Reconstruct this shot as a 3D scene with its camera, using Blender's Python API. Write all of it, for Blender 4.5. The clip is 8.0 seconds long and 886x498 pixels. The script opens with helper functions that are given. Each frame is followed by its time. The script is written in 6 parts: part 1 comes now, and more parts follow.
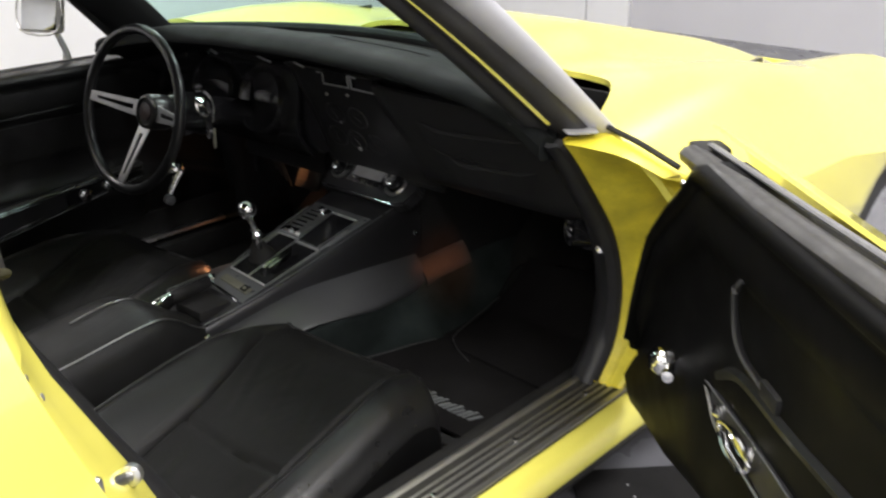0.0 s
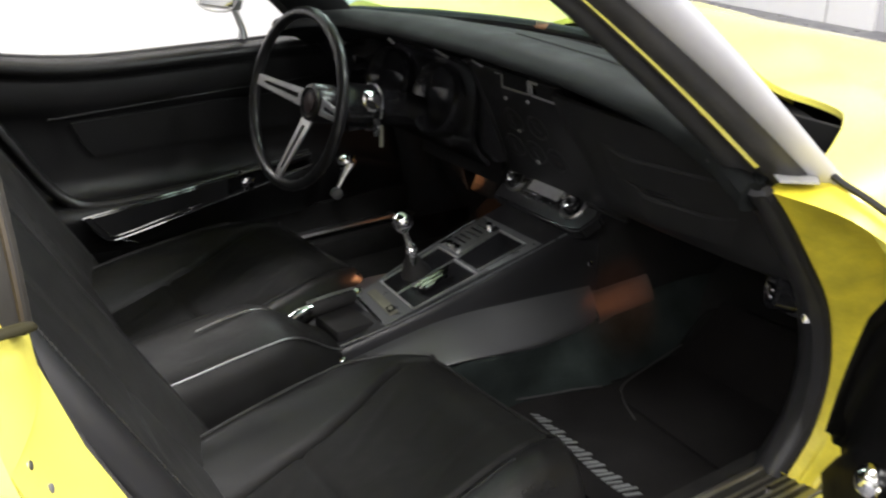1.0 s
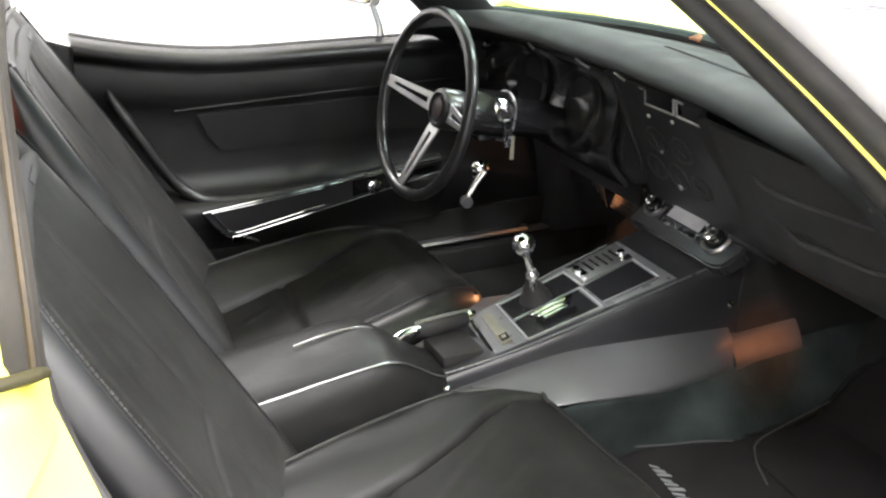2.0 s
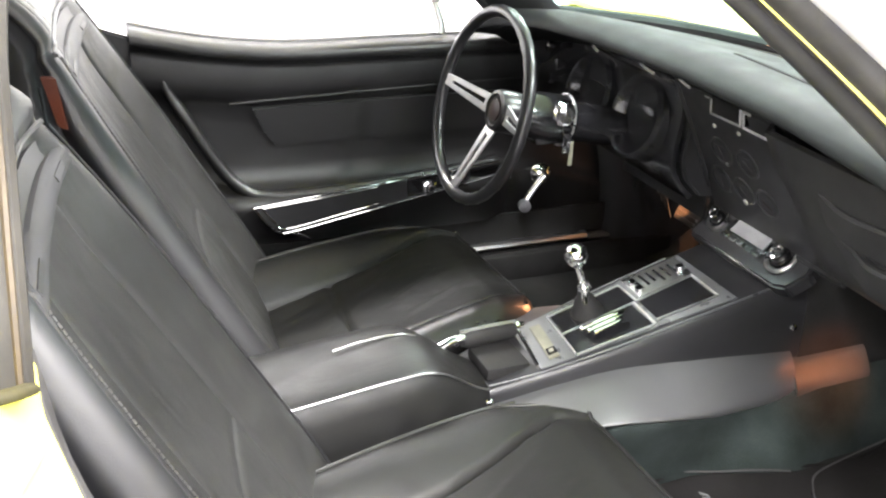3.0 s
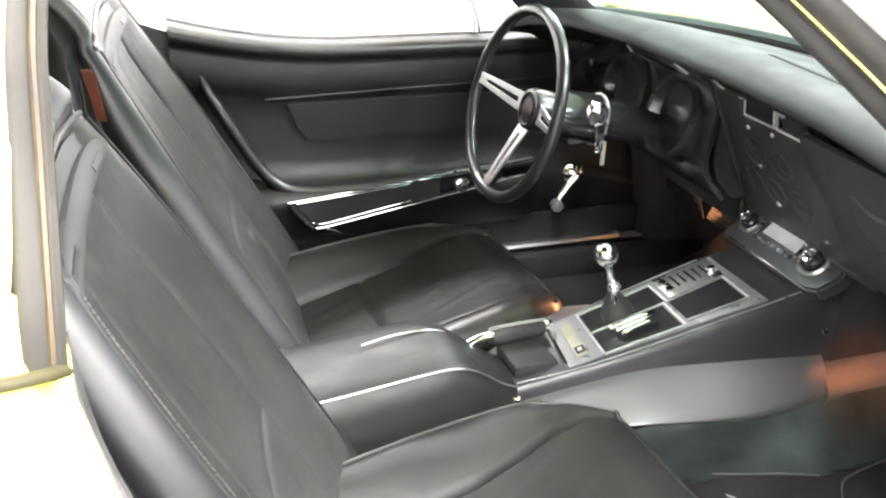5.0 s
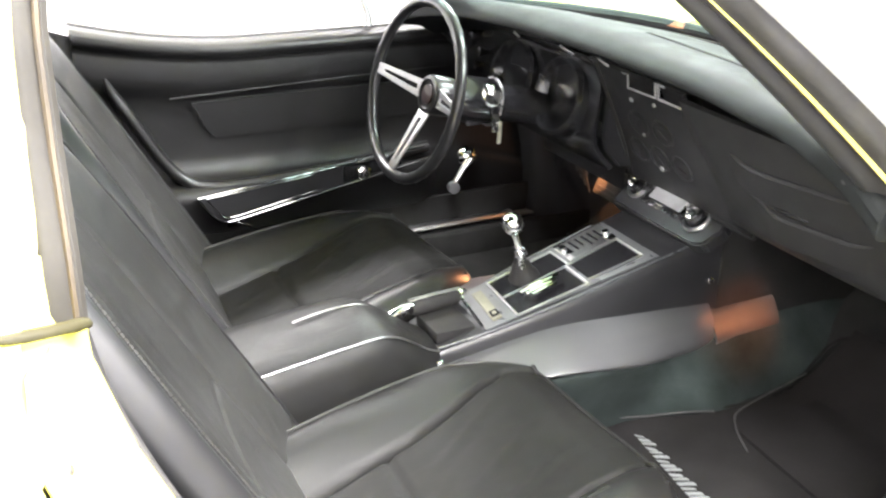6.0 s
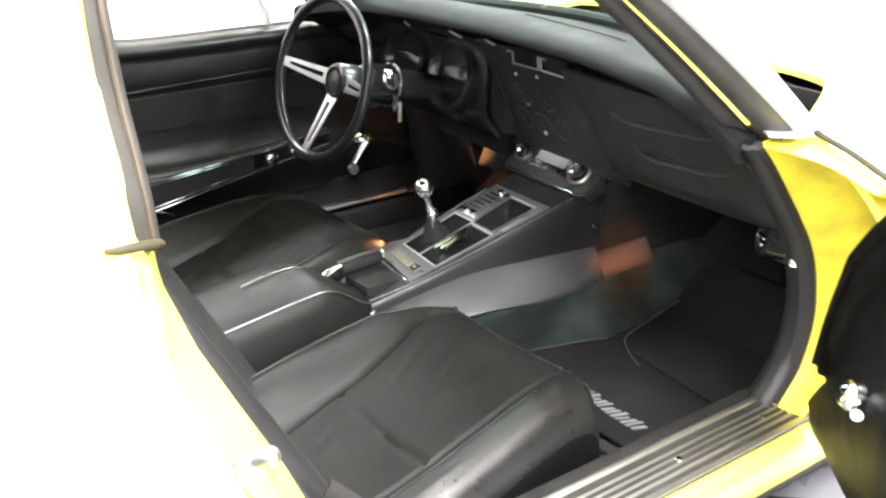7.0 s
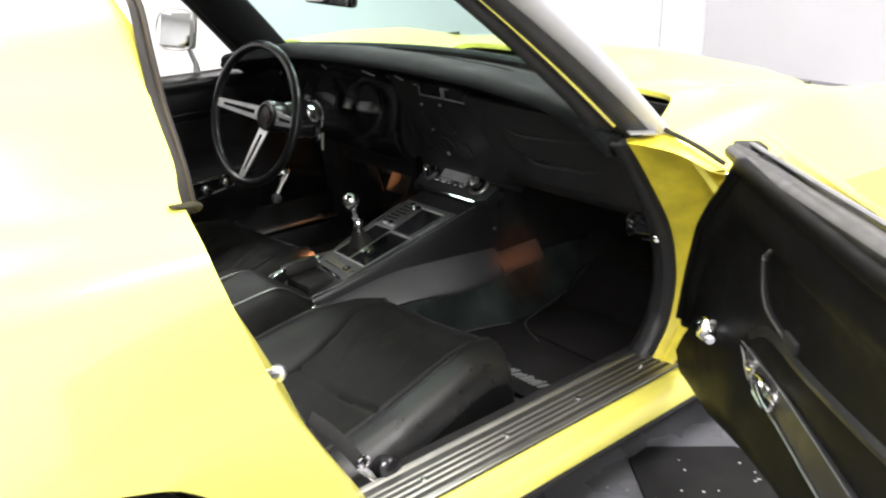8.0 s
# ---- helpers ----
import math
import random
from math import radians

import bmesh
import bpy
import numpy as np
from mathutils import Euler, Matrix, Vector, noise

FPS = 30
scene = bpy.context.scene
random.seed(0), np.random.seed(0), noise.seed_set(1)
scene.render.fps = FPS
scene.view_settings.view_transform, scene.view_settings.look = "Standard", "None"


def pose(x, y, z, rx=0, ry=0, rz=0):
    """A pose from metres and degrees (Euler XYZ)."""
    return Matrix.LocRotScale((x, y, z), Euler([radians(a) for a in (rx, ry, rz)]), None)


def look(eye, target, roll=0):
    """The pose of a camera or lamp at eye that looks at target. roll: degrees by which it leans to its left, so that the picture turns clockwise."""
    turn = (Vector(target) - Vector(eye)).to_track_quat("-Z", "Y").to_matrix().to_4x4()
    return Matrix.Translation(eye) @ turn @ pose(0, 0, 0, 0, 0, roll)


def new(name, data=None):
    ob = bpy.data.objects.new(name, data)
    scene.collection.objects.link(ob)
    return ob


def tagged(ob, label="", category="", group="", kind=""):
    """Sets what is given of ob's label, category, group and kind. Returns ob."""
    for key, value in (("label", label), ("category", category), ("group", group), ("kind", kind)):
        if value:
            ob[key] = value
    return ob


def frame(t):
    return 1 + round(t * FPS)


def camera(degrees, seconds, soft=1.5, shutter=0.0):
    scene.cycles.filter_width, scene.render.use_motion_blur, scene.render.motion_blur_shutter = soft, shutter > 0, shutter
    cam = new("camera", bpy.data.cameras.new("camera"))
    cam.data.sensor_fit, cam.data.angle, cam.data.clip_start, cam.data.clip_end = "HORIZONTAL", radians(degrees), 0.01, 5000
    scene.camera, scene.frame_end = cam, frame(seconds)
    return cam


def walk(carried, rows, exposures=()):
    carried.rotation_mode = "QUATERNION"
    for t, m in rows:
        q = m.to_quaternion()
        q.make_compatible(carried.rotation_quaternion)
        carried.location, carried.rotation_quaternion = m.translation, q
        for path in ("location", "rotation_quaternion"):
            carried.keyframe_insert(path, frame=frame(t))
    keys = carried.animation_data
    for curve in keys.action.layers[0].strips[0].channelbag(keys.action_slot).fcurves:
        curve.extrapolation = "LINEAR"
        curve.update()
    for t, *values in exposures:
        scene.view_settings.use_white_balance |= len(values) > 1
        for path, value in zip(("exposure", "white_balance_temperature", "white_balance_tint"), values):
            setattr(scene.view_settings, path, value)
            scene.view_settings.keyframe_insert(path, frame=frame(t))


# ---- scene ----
cam = camera(46.8, 8.0, soft=2.2, shutter=0.4)
PATH = [
    (0, (1.583, -1.2, 1.33), (0.349, 0.187, 0.587), -0.3),
    (0.5, (1.5, -1.067, 1.323), (0.138, 0.194, 0.579), 0.3),
    (1, (1.43, -0.963, 1.317), (-0.057, 0.123, 0.537), 1.0),
    (1.5, (1.378, -0.888, 1.315), (-0.198, 0.052, 0.519), 1.4),
    (2, (1.337, -0.834, 1.314), (-0.298, -0.009, 0.513), 1.6),
    (3.5, (1.293, -0.754, 1.311), (-0.419, -0.126, 0.489), 2.4),
    (4, (1.296, -0.738, 1.31), (-0.439, -0.178, 0.488), 2.4),
    (5.5, (1.337, -0.819, 1.312), (-0.337, -0.086, 0.499), 2.1),
    (6, (1.389, -0.888, 1.311), (-0.225, -0.024, 0.506), 1.7),
    (6.5, (1.457, -0.987, 1.319), (-0.086, -0.001, 0.514), 1.3),
    (7, (1.541, -1.127, 1.324), (0.074, -0.019, 0.537), 0.6),
    (7.5, (1.655, -1.278, 1.331), (0.245, -0.06, 0.603), 0.3),
    (8, (1.785, -1.452, 1.338), (0.436, -0.138, 0.664), 0.1),
]

walk(cam, [(t, look(eye, target, roll)) for t, eye, target, roll in PATH],
     [(0, -0.6), (1.0, -0.24), (1.5, 0.62), (2.0, 1.27), (3.5, 2.14), (4.2, 2.19), (5.5, 2.29), (6.5, 2.12), (7.0, 1.70), (7.5, 0.8), (8.0, 0.12)])

# ---- light ----
world = bpy.data.worlds.new("world")
scene.world = world
world.use_nodes = True
world.node_tree.nodes["Background"].inputs[0].default_value = (0.9, 0.95, 1.0, 1)
world.node_tree.nodes["Background"].inputs[1].default_value = 0.3


def lamp(name, kind, m, power, colour, size=0.1, size_y=None):
    data = bpy.data.lights.new(name, kind)
    data.energy, data.color = power, colour
    if kind == "AREA":
        data.shape, data.size, data.size_y = "RECTANGLE", size, size_y or size
    else:
        data.shadow_soft_size = size
    ob = new(name, data)
    ob.matrix_world = m
    return ob


ROOM_X0, ROOM_X1, ROOM_Y0, ROOM_Y1, ROOM_H = -4.2, 4.6, -5.5, 5.6, 3.3
TROFFERS = [(x, y) for x in (-2.6, 0.3, 2.6) for y in (-3.4, -0.6, 2.4)]
for tx, ty in TROFFERS:
    power = 140 if tx > 2 else (80 if tx > 0 else 60)
    lamp("troffer_lamp", "AREA", pose(tx, ty, ROOM_H - 0.09), power * (0.6 if ty < -3 else (1.2 if ty > 2 else 1.0)), (1.0, 0.972, 0.982), 0.55, 1.5)
# footwell courtesy lamps under the dash, inferred from the orange light there
lamp("footwell_light", "POINT", pose(-0.46, 0.51, 0.580), 0.025, (1.0, 0.42, 0.18), 0.012)
spot = lamp("footwell_light", "SPOT", look((0.30, 0.50, 0.545), (0.150, 0.450, 0.428)), 1.15, (1.0, 0.30, 0.09), 0.012)
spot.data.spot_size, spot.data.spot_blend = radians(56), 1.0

# added fill spot, brings the orange light onto the brake pedal
pedal_spot = lamp("footwell_light", "SPOT", look((-0.42, 0.42, 0.625), (-0.49, 0.56, 0.47)), 7.0, (1.0, 0.42, 0.18), 0.012)
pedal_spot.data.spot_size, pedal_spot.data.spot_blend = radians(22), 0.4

# added fill spot for the orange light on the driver's seat front
seat_spot = lamp("footwell_light", "SPOT", look((-0.30, 0.385, 0.60), (-0.125, -0.06, 0.425)), 4.5, (1.0, 0.42, 0.18), 0.012)
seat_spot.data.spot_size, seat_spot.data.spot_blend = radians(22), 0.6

# ---- materials ----


def material(name, base, rough=0.5, metal=0.0, grain=0.0, grain_scale=200, bump=0.0, bump_scale=400, stain=0.0, stain_scale=6,
             coat=0.0, sheen=0.0, rough_var=0.0, stretch=(1, 1, 1), voronoi=False, specular=0.5, wrinkle=0.0, wrinkle_scale=(14, 5, 5)):
    """Principled surface with fine grain, larger stains, worn gloss and relief, all in object metres."""
    mat = bpy.data.materials.new(name)
    mat.use_nodes = True
    nt = mat.node_tree
    nd, ln = nt.nodes, nt.links
    p = nd["Principled BSDF"]
    p.inputs["Base Color"].default_value = (*base, 1)
    p.inputs["Roughness"].default_value = rough
    p.inputs["Metallic"].default_value = metal
    p.inputs["Specular IOR Level"].default_value = specular
    if coat:
        p.inputs["Coat Weight"].default_value = coat
        p.inputs["Coat Roughness"].default_value = 0.04
    if sheen:
        p.inputs["Sheen Weight"].default_value = sheen
        p.inputs["Sheen Roughness"].default_value = 0.5
    co = nd.new("ShaderNodeTexCoord")
    mp = nd.new("ShaderNodeMapping")
    mp.inputs["Scale"].default_value = stretch
    ln.new(co.outputs["Object"], mp.inputs["Vector"])

    def tex(scale, detail=3):
        n = nd.new("ShaderNodeTexNoise")
        n.inputs["Scale"].default_value, n.inputs["Detail"].default_value = scale, detail
        ln.new(mp.outputs["Vector"], n.inputs["Vector"])
        return n

    col = None
    if grain or stain:
        n1, n2 = tex(grain_scale, 2), tex(stain_scale, 5)
        a = nd.new("ShaderNodeMapRange")
        a.inputs["To Min"].default_value, a.inputs["To Max"].default_value = 1 - grain, 1 + grain
        ln.new(n1.outputs["Fac"], a.inputs["Value"])
        b = nd.new("ShaderNodeMapRange")
        b.inputs["From Min"].default_value, b.inputs["From Max"].default_value = 0.3, 0.7
        b.inputs["To Min"].default_value, b.inputs["To Max"].default_value = 1 - stain, 1 + stain
        ln.new(n2.outputs["Fac"], b.inputs["Value"])
        mu = nd.new("ShaderNodeMath")
        mu.operation = "MULTIPLY"
        ln.new(a.outputs[0], mu.inputs[0])
        ln.new(b.outputs[0], mu.inputs[1])
        mx = nd.new("ShaderNodeVectorMath")
        mx.operation = "SCALE"
        mx.inputs[0].default_value = base
        ln.new(mu.outputs[0], mx.inputs["Scale"])
        ln.new(mx.outputs[0], p.inputs["Base Color"])
    if rough_var:
        n3 = tex(stain_scale * 2.3, 4)
        r = nd.new("ShaderNodeMapRange")
        r.inputs["From Min"].default_value, r.inputs["From Max"].default_value = 0.3, 0.7
        r.inputs["To Min"].default_value, r.inputs["To Max"].default_value = rough - rough_var, rough + rough_var
        ln.new(n3.outputs["Fac"], r.inputs["Value"])
        ln.new(r.outputs[0], p.inputs["Roughness"])
    if bump:
        if voronoi:
            bt = nd.new("ShaderNodeTexVoronoi")
            bt.inputs["Scale"].default_value = bump_scale
            ln.new(mp.outputs["Vector"], bt.inputs["Vector"])
            out = bt.outputs["Distance"]
        else:
            out = tex(bump_scale, 3).outputs["Fac"]
        bm = nd.new("ShaderNodeBump")
        bm.inputs["Strength"].default_value = bump
        bm.inputs["Distance"].default_value = 0.002
        ln.new(out, bm.inputs["Height"])
        ln.new(bm.outputs["Normal"], p.inputs["Normal"])
        if wrinkle:
            # soft creases of stretched hide
            wm = nd.new("ShaderNodeMapping")
            wm.inputs["Scale"].default_value = wrinkle_scale
            ln.new(co.outputs["Object"], wm.inputs["Vector"])
            wn = nd.new("ShaderNodeTexNoise")
            wn.inputs["Scale"].default_value, wn.inputs["Detail"].default_value, wn.inputs["Distortion"].default_value = 1.0, 2, 0.8
            ln.new(wm.outputs["Vector"], wn.inputs["Vector"])
            wb = nd.new("ShaderNodeBump")
            wb.inputs["Strength"].default_value, wb.inputs["Distance"].default_value = wrinkle, 0.03
            ln.new(wn.outputs["Fac"], wb.inputs["Height"])
            ln.new(wb.outputs["Normal"], bm.inputs["Normal"])
    return mat


YELLOW = material("yellow_paint", (0.90, 0.82, 0.15), 0.35, coat=1.0, grain=0.02, grain_scale=900, stain=0.03, stain_scale=3, bump=0.02, bump_scale=60)
JAMB = material("yellow_jamb_paint", (0.74, 0.63, 0.05), 0.45, grain=0.08, grain_scale=150, stain=0.26, stain_scale=13, bump=0.1, bump_scale=120, rough_var=0.1)
VINYL = material("black_vinyl", (0.01754, 0.01754, 0.01806), 0.48, grain=0.12, grain_scale=350, stain=0.15, stain_scale=7, bump=0.12, bump_scale=900, voronoi=True, rough_var=0.08, specular=0.28)
LEATHER = material("black_leather", (0.01296, 0.01296, 0.01296), 0.3, grain=0.15, grain_scale=300, stain=0.18, stain_scale=9, bump=0.16, bump_scale=750, voronoi=True, rough_var=0.03, specular=0.5, wrinkle=0.0, wrinkle_scale=(12, 8, 8))
PIPING = material("worn_pale_piping", (0.032, 0.032, 0.030), 0.45, grain=0.15, stain=0.25, stain_scale=30)
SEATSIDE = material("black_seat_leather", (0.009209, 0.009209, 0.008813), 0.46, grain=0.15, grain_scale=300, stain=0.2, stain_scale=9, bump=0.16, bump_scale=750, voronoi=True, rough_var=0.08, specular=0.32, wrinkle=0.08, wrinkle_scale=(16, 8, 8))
# leather made paler to carry the overhead light on the head section
HEADM = material("toplit_head_leather", (0.07425, 0.07425, 0.0729), 0.42, grain=0.15, grain_scale=300, stain=0.2, stain_scale=9, bump=0.14, bump_scale=750, voronoi=True, rough_var=0.08, specular=0.6)
ROLL = material("glossy_seat_roll", (0.00864, 0.00864, 0.0096), 0.46, grain=0.1, grain_scale=300, stain=0.1, stain_scale=9, bump=0.06, bump_scale=750, voronoi=True, specular=1.0)
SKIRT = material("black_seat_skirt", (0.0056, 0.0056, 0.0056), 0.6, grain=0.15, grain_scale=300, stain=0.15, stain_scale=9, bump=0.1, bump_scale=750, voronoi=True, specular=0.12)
FOOTM = material("olive_pillar_foot", (0.021, 0.01848, 0.00735), 0.6, grain=0.15, grain_scale=200, stain=0.25, stain_scale=18, bump=0.2, bump_scale=150, specular=0.25)
# rubber lifted well above black, stands in for strong lamplight on the pedal
PEDAL = material("brightened_pedal_rubber", (0.06, 0.055, 0.05), 0.55, grain=0.2, grain_scale=200, stain=0.3, stain_scale=25, bump=0.2, bump_scale=250)
STAINLESS = material("bright_stainless_moulding", (0.58, 0.58, 0.62), 0.45, 0.1, grain=0.03, grain_scale=400, stain=0.05, stain_scale=14, rough_var=0.06)
SILVERP = material("bright_silver_edging", (0.3825, 0.3825, 0.3825), 0.4, 0.2, grain=0.1, stain=0.15, stain_scale=40)
CLOTHY = material("matt_black_leather", (0.02048, 0.02048, 0.01952), 0.45, grain=0.15, grain_scale=500, stain=0.15, stain_scale=8, bump=0.14, bump_scale=800, voronoi=True, rough_var=0.06, specular=0.42, wrinkle=0.16, wrinkle_scale=(11, 6, 6))
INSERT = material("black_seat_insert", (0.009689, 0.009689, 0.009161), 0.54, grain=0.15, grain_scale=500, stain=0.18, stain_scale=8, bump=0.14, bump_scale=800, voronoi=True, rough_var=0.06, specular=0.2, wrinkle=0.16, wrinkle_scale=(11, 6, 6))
DIALG = material("pale_grey_dial", (0.26, 0.26, 0.27), 0.5, grain=0.1, stain=0.15, stain_scale=30)
DIALBLK = material("black_instrument_face", (0.01386, 0.01386, 0.01512), 0.2, grain=0.1, grain_scale=250, stain=0.15, stain_scale=11, rough_var=0.05, specular=0.5)
SILLD = material("dark_sill_base", (0.05, 0.048, 0.044), 0.45, 0.4, grain=0.2, grain_scale=300, stain=0.25, stain_scale=14)
HARD = material("black_hard_plastic", (0.0221, 0.0221, 0.02387), 0.36, grain=0.1, grain_scale=250, stain=0.15, stain_scale=11, bump=0.1, bump_scale=700, rough_var=0.07, specular=0.3)
GLOSSBLK = material("gloss_black", (0.01008, 0.01008, 0.0112), 0.2, grain=0.05, stain=0.1, rough_var=0.05, specular=0.5)
DASHTOP = material("matt_dash_vinyl", (0.006975, 0.007875, 0.007875), 0.58, grain=0.12, grain_scale=400, stain=0.12, stain_scale=6, bump=0.12, bump_scale=900, voronoi=True, rough_var=0.06, specular=0.14)
PANEL = material("door_vinyl", (0.009405, 0.009405, 0.009823), 0.36, grain=0.12, grain_scale=350, stain=0.15, stain_scale=7, bump=0.16, bump_scale=900, voronoi=True, rough_var=0.08, specular=0.4)
# darker copy of the door vinyl, offsets wall light on the open door
PANELN = material("darkened_door_vinyl", (0.004896, 0.004896, 0.005032), 0.46, grain=0.12, grain_scale=350, stain=0.15, stain_scale=7, bump=0.12, bump_scale=900, voronoi=True, rough_var=0.06, specular=0.06)
RIM = material("steering_rim_plastic", (0.0104, 0.0104, 0.0112), 0.28, grain=0.05, stain=0.1, stain_scale=20, specular=0.45)
# smooth vinyl, base lifted to help stand in for the pad's soft highlight
PADM = material("brightened_pad_vinyl", (0.0616, 0.0616, 0.06398), 0.36, grain=0.1, grain_scale=350, stain=0.12, stain_scale=7, bump=0.06, bump_scale=900, voronoi=True, rough_var=0.03, specular=0.7)
DARKSAT = material("dark_satin_metal", (0.1408, 0.1441, 0.149), 0.32, 0.35, grain=0.1, grain_scale=500, stain=0.15, stain_scale=16, rough_var=0.08)
MIRRORG = material("grey_mirror_glass", (0.62, 0.63, 0.64), 0.08, 1.0, stain=0.05, stain_scale=20)
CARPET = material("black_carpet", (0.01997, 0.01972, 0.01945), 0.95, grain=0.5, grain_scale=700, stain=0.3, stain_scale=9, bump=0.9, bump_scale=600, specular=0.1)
CARPETG = material("faded_tunnel_carpet", (0.0225, 0.02881, 0.02738), 0.95, grain=0.4, grain_scale=650, stain=0.55, stain_scale=8, bump=0.9, bump_scale=550, specular=0.1)
RUBBER = material("black_rubber", (0.01768, 0.01716, 0.01716), 0.68, grain=0.2, grain_scale=180, stain=0.25, stain_scale=12, bump=0.2, bump_scale=200, specular=0.25)
MATM = material("floor_mat_rubber", (0.008757, 0.007994, 0.007994), 0.8, grain=0.25, grain_scale=220, stain=0.3, stain_scale=10, bump=0.4, bump_scale=320, specular=0.1)
PILLAR = material("pillar_trim_vinyl", (0.0272, 0.02688, 0.0272), 0.5, grain=0.15, grain_scale=200, stain=0.2, stain_scale=10, bump=0.15, bump_scale=500, rough_var=0.08, specular=0.3)
SEAL = material("weatherstrip_rubber", (0.03419, 0.03315, 0.03315), 0.45, grain=0.2, grain_scale=160, stain=0.3, stain_scale=14, bump=0.2, bump_scale=160, rough_var=0.1)
SEALG = material("aged_beige_seal", (0.0196, 0.01785, 0.0147), 0.6, grain=0.12, grain_scale=200, stain=0.22, stain_scale=16, bump=0.2, bump_scale=150, specular=0.25)
GOLDSEAL = material("yellowed_seal_groove", (0.0255, 0.0165, 0.0054), 0.6, grain=0.2, grain_scale=150, stain=0.4, stain_scale=25)
CHROME = material("chrome", (0.82, 0.82, 0.83), 0.08, 1.0, grain=0.03, stain=0.08, stain_scale=25, rough_var=0.05)
BRUSHED = material("brushed_aluminium", (0.62, 0.62, 0.62), 0.32, 1.0, grain=0.15, grain_scale=500, stain=0.12, stain_scale=18, rough_var=0.08, stretch=(1, 0.05, 1))
SPOKE = material("satin_steel", (0.55, 0.55, 0.55), 0.35, 1.0, grain=0.1, grain_scale=500, stain=0.1, stain_scale=18, rough_var=0.06)
SILL = material("worn_sill_plate", (0.42, 0.41, 0.38), 0.4, 0.9, grain=0.2, grain_scale=300, stain=0.25, stain_scale=14, rough_var=0.12, stretch=(1, 0.1, 1))
GROOVE = material("sill_groove_black", (0.02, 0.02, 0.02), 0.5, grain=0.2, stain=0.2)
PLAQUE = material("aged_plate", (0.20, 0.195, 0.15), 0.45, 0.3, grain=0.1, stain=0.2, stain_scale=30)
GUIDE = material("grey_belt_guide", (0.0416, 0.0416, 0.0432), 0.6, grain=0.1, stain=0.15, stain_scale=20)
# colour of the painted lamp glow on the seat side
ORANGE = material("orange_glow_paint", (0.10, 0.022, 0.008), 0.35, grain=0.1, stain=0.2, stain_scale=30)
GREYPL = material("grey_plastic", (0.13, 0.13, 0.135), 0.5, grain=0.1, stain=0.15, stain_scale=20)
LETTER = material("silver_lettering", (0.1105, 0.1148, 0.1148), 0.6, grain=0.25, grain_scale=300, stain=0.2)
REDEM = material("dark_red_enamel", (0.016, 0.006, 0.006), 0.4, grain=0.1, stain=0.1)
SILVER = material("mirror_glass", (0.9, 0.9, 0.9), 0.02, 1.0)
PALE = material("pale_mirror_shell", (0.66, 0.66, 0.66), 0.35, coat=0.3, grain=0.03, stain=0.06)
WALL = material("white_wall_paint", (0.80, 0.80, 0.81), 0.7, grain=0.02, grain_scale=120, stain=0.03, stain_scale=1.2, bump=0.05, bump_scale=90)
WALLG = material("grey_white_wall_panel", (0.56, 0.555, 0.585), 0.6, grain=0.02, grain_scale=120, stain=0.04, stain_scale=1.0, bump=0.05, bump_scale=80)
CEIL = material("ceiling_white", (0.8, 0.8, 0.8), 0.8, grain=0.03, stain=0.03)
FLOORM = material("grey_epoxy_floor", (0.17, 0.17, 0.185), 0.3, grain=0.12, grain_scale=140, stain=0.15, stain_scale=2.2, rough_var=0.1, bump=0.04, bump_scale=40)
TYRE = material("tyre_rubber", (0.02, 0.02, 0.02), 0.7, grain=0.2, stain=0.2, bump=0.3, bump_scale=60)
UNDER = material("underbody_black", (0.0084, 0.0084, 0.0084), 0.8, grain=0.2, stain=0.3, specular=0.1)
# vinyl made pale so its colour carries the bounded patch of orange light
PADW = material("pale_tunnel_vinyl", (0.052, 0.05, 0.048), 0.5, grain=0.15, grain_scale=350, stain=0.2, stain_scale=12, bump=0.1, bump_scale=800, voronoi=True)
GRIT = material("pale_grit", (0.5, 0.5, 0.5), 0.6, grain=0.2, stain=0.2)


def glow(name, colour, strength):
    mat = bpy.data.materials.new(name)
    mat.use_nodes = True
    p = mat.node_tree.nodes["Principled BSDF"]
    p.inputs["Base Color"].default_value = (*colour, 1)
    p.inputs["Emission Color"].default_value = (*colour, 1)
    p.inputs["Emission Strength"].default_value = strength
    return mat


TUBE = glow("lit_diffuser", (1, 0.99, 0.97), 7.0)


def glass(name, tint, gloss_ior=1.45):
    mat = bpy.data.materials.new(name)
    mat.use_nodes = True
    nd, ln = mat.node_tree.nodes, mat.node_tree.links
    tr = nd.new("ShaderNodeBsdfTransparent")
    tr.inputs[0].default_value = (*tint, 1)
    gl = nd.new("ShaderNodeBsdfGlossy")
    gl.inputs["Roughness"].default_value = 0.02
    fr = nd.new("ShaderNodeLayerWeight")
    fr.inputs["Blend"].default_value = 0.5
    pw = nd.new("ShaderNodeMath")
    pw.operation = "POWER"
    pw.inputs[1].default_value = 5.0
    ln.new(fr.outputs["Facing"], pw.inputs[0])
    sc = nd.new("ShaderNodeMath")
    sc.operation = "MULTIPLY_ADD"
    sc.inputs[1].default_value, sc.inputs[2].default_value = 0.35, 0.03
    ln.new(pw.outputs[0], sc.inputs[0])
    mix = nd.new("ShaderNodeMixShader")
    ln.new(sc.outputs[0], mix.inputs[0])
    ln.new(tr.outputs[0], mix.inputs[1])
    ln.new(gl.outputs[0], mix.inputs[2])
    ln.new(mix.outputs[0], nd["Material Output"].inputs["Surface"])
    return mat


GLASS = glass("tinted_windscreen", (0.80, 0.93, 0.90))
LENS = glass("gauge_glass", (0.9, 0.9, 0.9))

